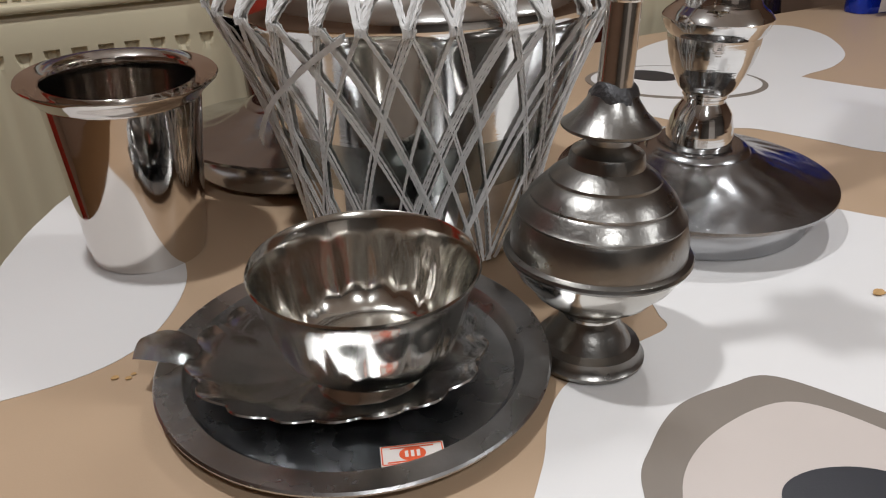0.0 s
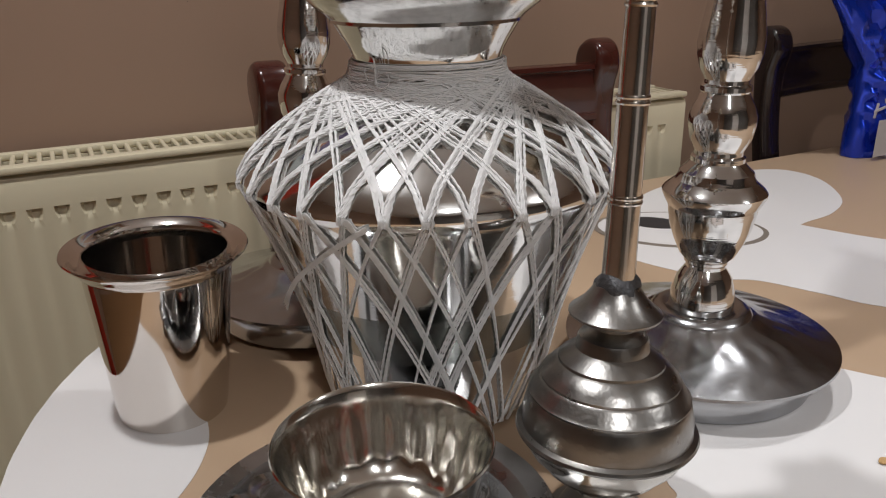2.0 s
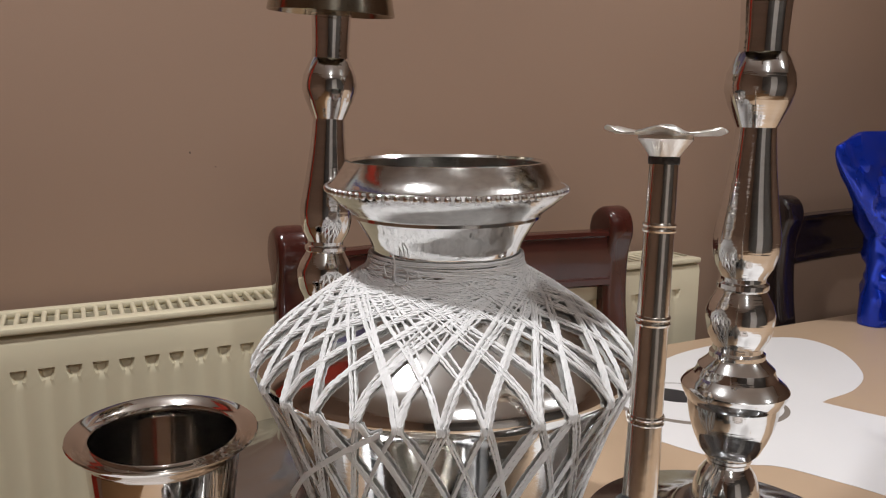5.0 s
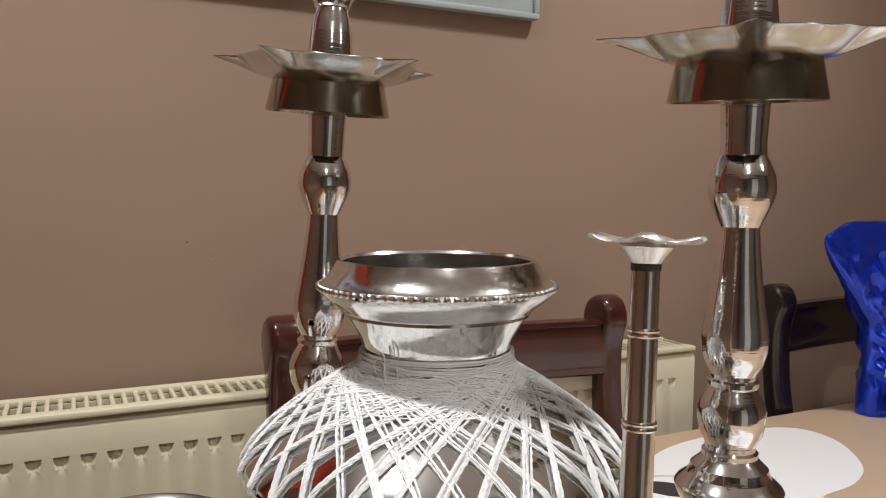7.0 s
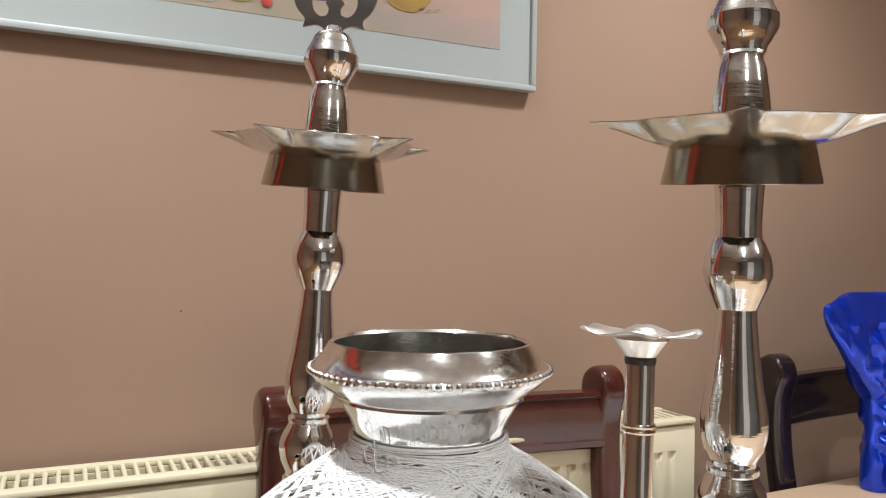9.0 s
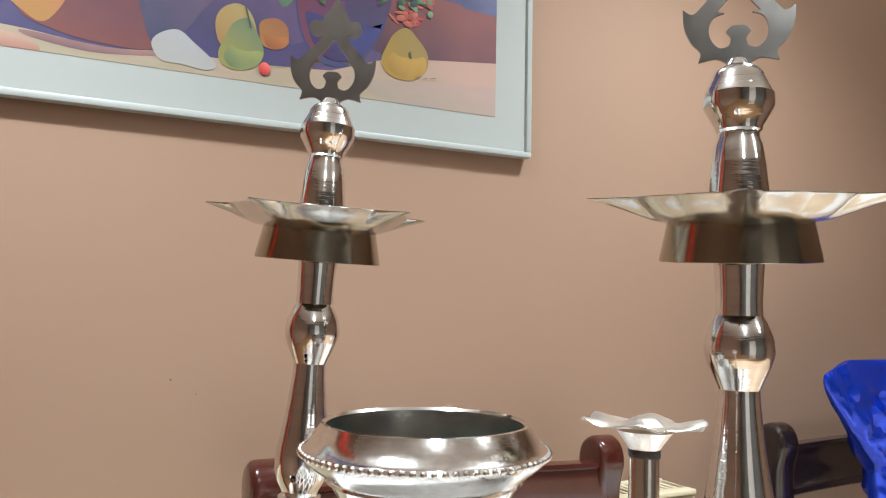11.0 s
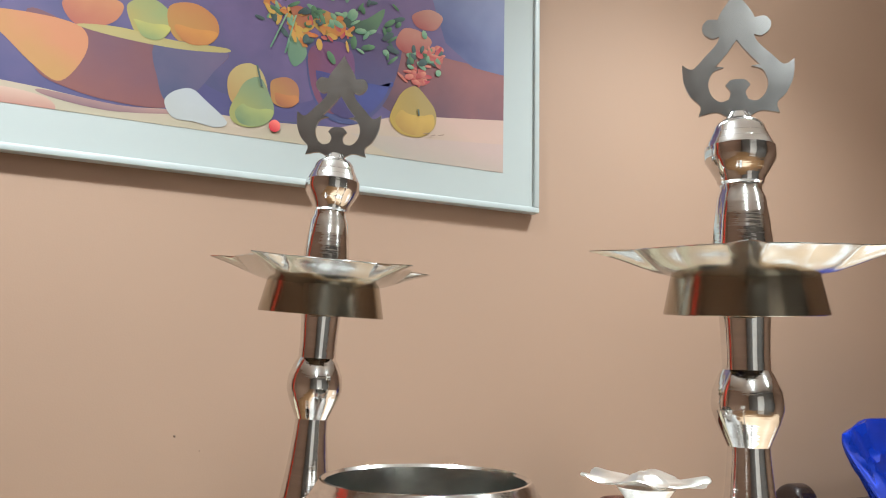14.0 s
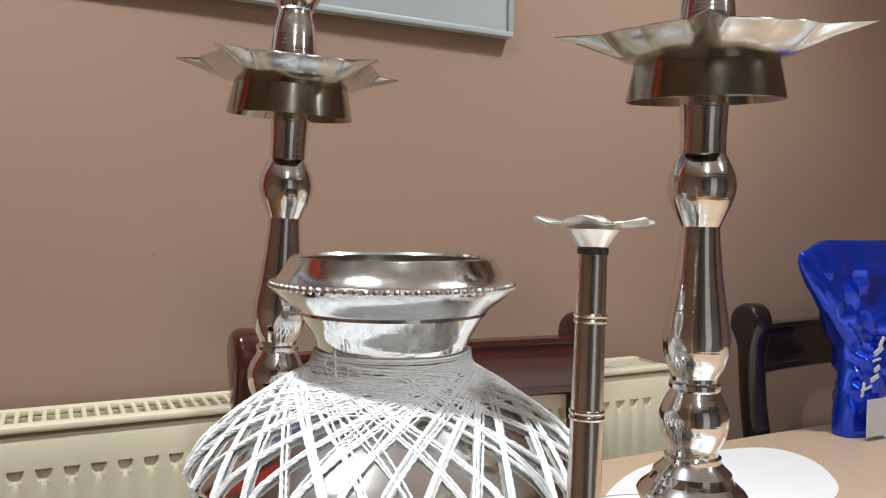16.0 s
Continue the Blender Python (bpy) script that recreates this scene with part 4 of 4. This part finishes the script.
part("lip", lathe([(0.0610, 0.1440), (0.0640, 0.1452), (0.0655, 0.1475), (0.0690, 0.1515), (0.0740, 0.1560), (0.0768, 0.1588), (0.0773, 0.1602), (0.0765, 0.1612), (0.0735, 0.1600), (0.0690, 0.1562), (0.0650, 0.1528), (0.0625, 0.1520), (0.0612, 0.1540), (0.0602, 0.1582), (0.0594, 0.1588), (0.0586, 0.1580), (0.0584, 0.1500), (0.0610, 0.1440)], 96), M_CUP, cup, "wide polished flared lip with a raised inner edge", angle=50)

# ---- plate, leaf dish and bowl ----
PL = (0.3175, 0.156)
plate = thing("round_plate", pose(PL[0], PL[1], TZ) @ Matrix.Diagonal((1.045, 1.045, 1, 1)), "dull grey steel plate with a flat raised rim", "plate")
part("plate_body", lathe([(0, 0.0), (0.102, 0.0), (0.105, 0.0015), (0.110, 0.0115), (0.1260, 0.0130), (0.1268, 0.0118), (0.1280, 0.0122), (0.1283, 0.0138), (0.1270, 0.0152), (0.1110, 0.0140), (0.1085, 0.0115), (0.1045, 0.0038), (0.1010, 0.0025), (0, 0.0022)], 96), M_PLATE, plate)


def scallop(r, z, a, i):
    s = min(1.0, max(0.0, (r - 0.03) / 0.055))
    lobes = abs(math.sin(8.5 * (a + 0.3)))
    k = 1 + 0.13 * math.cos(2 * (a - radians(155))) * s
    return r * k * (1 - 0.075 * s * s * (1 - lobes)), z + s * s * 0.0030 * lobes


LD = (0.305, 0.155)
leaf = thing("leaf_dish", pose(LD[0], LD[1], TZ + 0.0024), "dark steel leaf-shaped dish with a scalloped edge", "dish")
part("dish_body", lathe([(0, 0.0), (0.040, 0.0), (0.062, 0.0035), (0.076, 0.0095), (0.0890, 0.0150), (0.0902, 0.0162), (0.0890, 0.0170), (0.0755, 0.0110), (0.061, 0.0050), (0.040, 0.0012), (0, 0.0012)], 238, scallop), M_LEAF, leaf, angle=60)
bm = bmesh.new()
rows = []
for k in range(9):
    t = k / 8
    x = -0.094 - 0.040 * t
    z = 0.017 + 0.010 * math.sin(t * 2.2)
    hw = 0.012 + 0.006 * math.sin(t * 3.0)
    rows.append([bm.verts.new((x, hw * s, z - 0.004 * s * s)) for s in (-1, -0.5, 0, 0.5, 1)])
for a, b in zip(rows, rows[1:]):
    for j in range(4):
        bm.faces.new((a[j], a[j + 1], b[j + 1], b[j]))
out = bmesh.ops.solidify(bm, geom=bm.faces[:], thickness=0.0009)
tab = part("thumb_tab", bm, M_LEAF, leaf, "bent thumb tab at the stem end")
tab.matrix_basis = pose(0, 0, 0.002, 0, 0, -26)

BW = (0.3225, 0.141)
bowl = thing("footed_bowl", pose(BW[0], BW[1], TZ + 0.0036) @ Matrix.Diagonal((0.985, 0.985, 1.11, 1)), "small fluted steel bowl on a ring foot", "bowl")


def flutes(r, z, a, i):
    s = math.sin(math.pi * min(1.0, max(0.0, (z - 0.0185) / 0.044))) if r > 0.046 else 0
    return r * (1 + 0.032 * s * (abs(math.sin(8 * a)) - 0.5)), z


part("bowl_body", lathe([(0, 0.0125), (0.031, 0.0120), (0.040, 0.0138), (0.0510, 0.0190), (0.0585, 0.0270), (0.0630, 0.0380), (0.0662, 0.0500), (0.0690, 0.0610), (0.0722, 0.0705), (0.0748, 0.0752), (0.0757, 0.0765), (0.0750, 0.0778), (0.0735, 0.0768), (0.0708, 0.0705), (0.0676, 0.0610), (0.0648, 0.0500), (0.0616, 0.0385), (0.0575, 0.0290), (0.0510, 0.0205), (0.0440, 0.0170), (0.030, 0.0160), (0, 0.0158)], 192, flutes), M_BOWL, bowl)
part("foot_ring", lathe([(0.029, 0.0130), (0.0320, 0.0100), (0.0370, 0.0035), (0.0392, 0.0012), (0.0392, 0.0), (0.0360, 0.0), (0.0340, 0.0035), (0.0290, 0.0105)], 72), M_BOWL, bowl)

# ---- sticker on the plate ----
st = thing("price_sticker", pose(0.3115, 0.0555, TZ + 0.0036, 1.5, 0, -20), "small white and orange-red paper sticker stuck on the plate", "sticker")
label_paper = part("paper", box(-0.019, 0.019, -0.008, 0.008, 0, 0.0003), M_STICK, st, smooth=False)
part("printed_border", slab(spline(oval(0, 0, 0.008, 0.0055, 0, 12), 3, True), 0.0003, 0.0005), M_RED, label_paper, smooth=False)
for x0, x1, y0, y1 in ((-0.018, 0.018, 0.0068, 0.0076), (-0.018, 0.018, -0.0076, -0.0068), (-0.0185, -0.0177, -0.0068, 0.0068), (0.0177, 0.0185, -0.0068, 0.0068), (-0.015, 0.015, -0.0062, -0.0052), (-0.013, 0.013, 0.0050, 0.0058)):
    part("printed_bar", box(x0, x1, y0, y1, 0.0003, 0.0005), M_RED, label_paper, smooth=False)
for k in range(3):
    part("printed_bar", box(-0.0045 + 0.0035 * k, -0.0025 + 0.0035 * k, -0.0025, 0.0025, 0.0005, 0.0007), M_STICK, label_paper, smooth=False)

# ---- crumb on the cloth ----
bm = bmesh.new()
bmesh.ops.create_icosphere(bm, subdivisions=2, radius=0.004)
for v in bm.verts:
    v.co = Vector((v.co.x * 1.5, v.co.y, v.co.z * 0.4)) * (1 + 0.3 * noise.noise(v.co * 400))
ob = tagged(part("crumb", bm, material("crumb_gold", (0.5, 0.3, 0.12), 0.7, 0, 0.3, 200)), "small golden crumb lying on the white print", "crumb")
ob.location = (0.715, 0.040, TZ + 0.0015)

for cx, cy, cs in ((0.166, 0.224, 0.5), (0.174, 0.219, 0.4), (0.178, 0.222, 0.35)):
    c2 = copy_thing(ob, pose(cx, cy, TZ + 0.0006) @ Matrix.Scale(cs, 4))
    c2["label"] = "tiny pale crumb lying on the tan cloth"

# ---- blue foil bag ----
bag = thing("foil_bag", pose(1.722, 0.735, TZ), "crumpled shiny blue foil packet with pinched neck standing on the table", "packet")
bm = bmesh.new()
rings = []
sect = spline([(0.120, 0.055, 0.0), (0.123, 0.056, 0.01), (0.121, 0.052, 0.09), (0.122, 0.046, 0.15), (0.128, 0.040, 0.185), (0.155, 0.036, 0.22), (0.20, 0.028, 0.28), (0.248, 0.016, 0.345), (0.255, 0.004, 0.376)], 6)
for i, (hx, hy, z) in enumerate(sect):
    ring = []
    for k in range(72):
        a = 2 * math.pi * k / 72
        c, s = math.cos(a), math.sin(a)
        x = hx * math.copysign(abs(c) ** 0.55, c)
        y = 0.62 * hy * math.copysign(abs(s) ** 0.7, s)
        amp = 0.019 * min(1, z / 0.08) * (1.0 if z < 0.33 else 0.5)
        n = noise.noise(Vector((x * 11, y * 10 + 5, z * 15))) + 1.2 * abs(noise.noise(Vector((x * 19 + 3, y * 14, z * 24 + x * 16)))) + 0.75 * abs(noise.noise(Vector((x * 38, y * 26, z * 34 - x * 30))))
        y += amp * n * (1 if s >= 0 else -1) * (0.3 + abs(s))
        ring.append(bm.verts.new((x, y, z - 0.012 * max(0, z - 0.2) / 0.17 + 0.026 * min(1, (x + hx) / 0.07) * max(0, z - 0.26) / 0.11)))
    rings.append(ring)
for a, b in zip(rings, rings[1:]):
    for k in range(72):
        bm.faces.new((a[k], a[(k + 1) % 72], b[(k + 1) % 72], b[k]))
bm.faces.new(rings[0][::-1])
bm.faces.new(rings[-1])
packet = part("packet_body", bm, M_BAG, bag, angle=30)
front = min(v.co.y for v in packet.data.vertices if -0.112 < v.co.x < -0.052 and 0.008 < v.co.z < 0.082)
part("label_panel", box(-0.112, -0.052, front - 0.0005, front + 0.0012, 0.008, 0.082, 0.0004), M_LABEL, packet, "pale silver label panel", smooth=False)
for x, z, w, h, tilt in ((-0.104, 0.098, 0.030, 0.007, 78), (-0.094, 0.100, 0.034, 0.006, 12), (-0.086, 0.122, 0.026, 0.010, 20), (-0.080, 0.140, 0.018, 0.010, 25), (-0.074, 0.156, 0.026, 0.005, 8), (-0.060, 0.172, 0.030, 0.012, 30), (-0.050, 0.190, 0.024, 0.009, 55), (-0.030, 0.200, 0.030, 0.008, 25), (-0.010, 0.215, 0.022, 0.009, 60)):
    b = part("lettering_bar", box(-w / 2, w / 2, -0.0015, 0.0015, -h / 2, h / 2, 0.001, 1), M_LABEL, packet, "white unreadable script stroke", smooth=False)
    front = min(v.co.y for v in packet.data.vertices if abs(v.co.x - x) < 0.014 and abs(v.co.z - z) < 0.012)
    b.matrix_basis = pose(x, front + 0.001, z, 0, -tilt, 0)
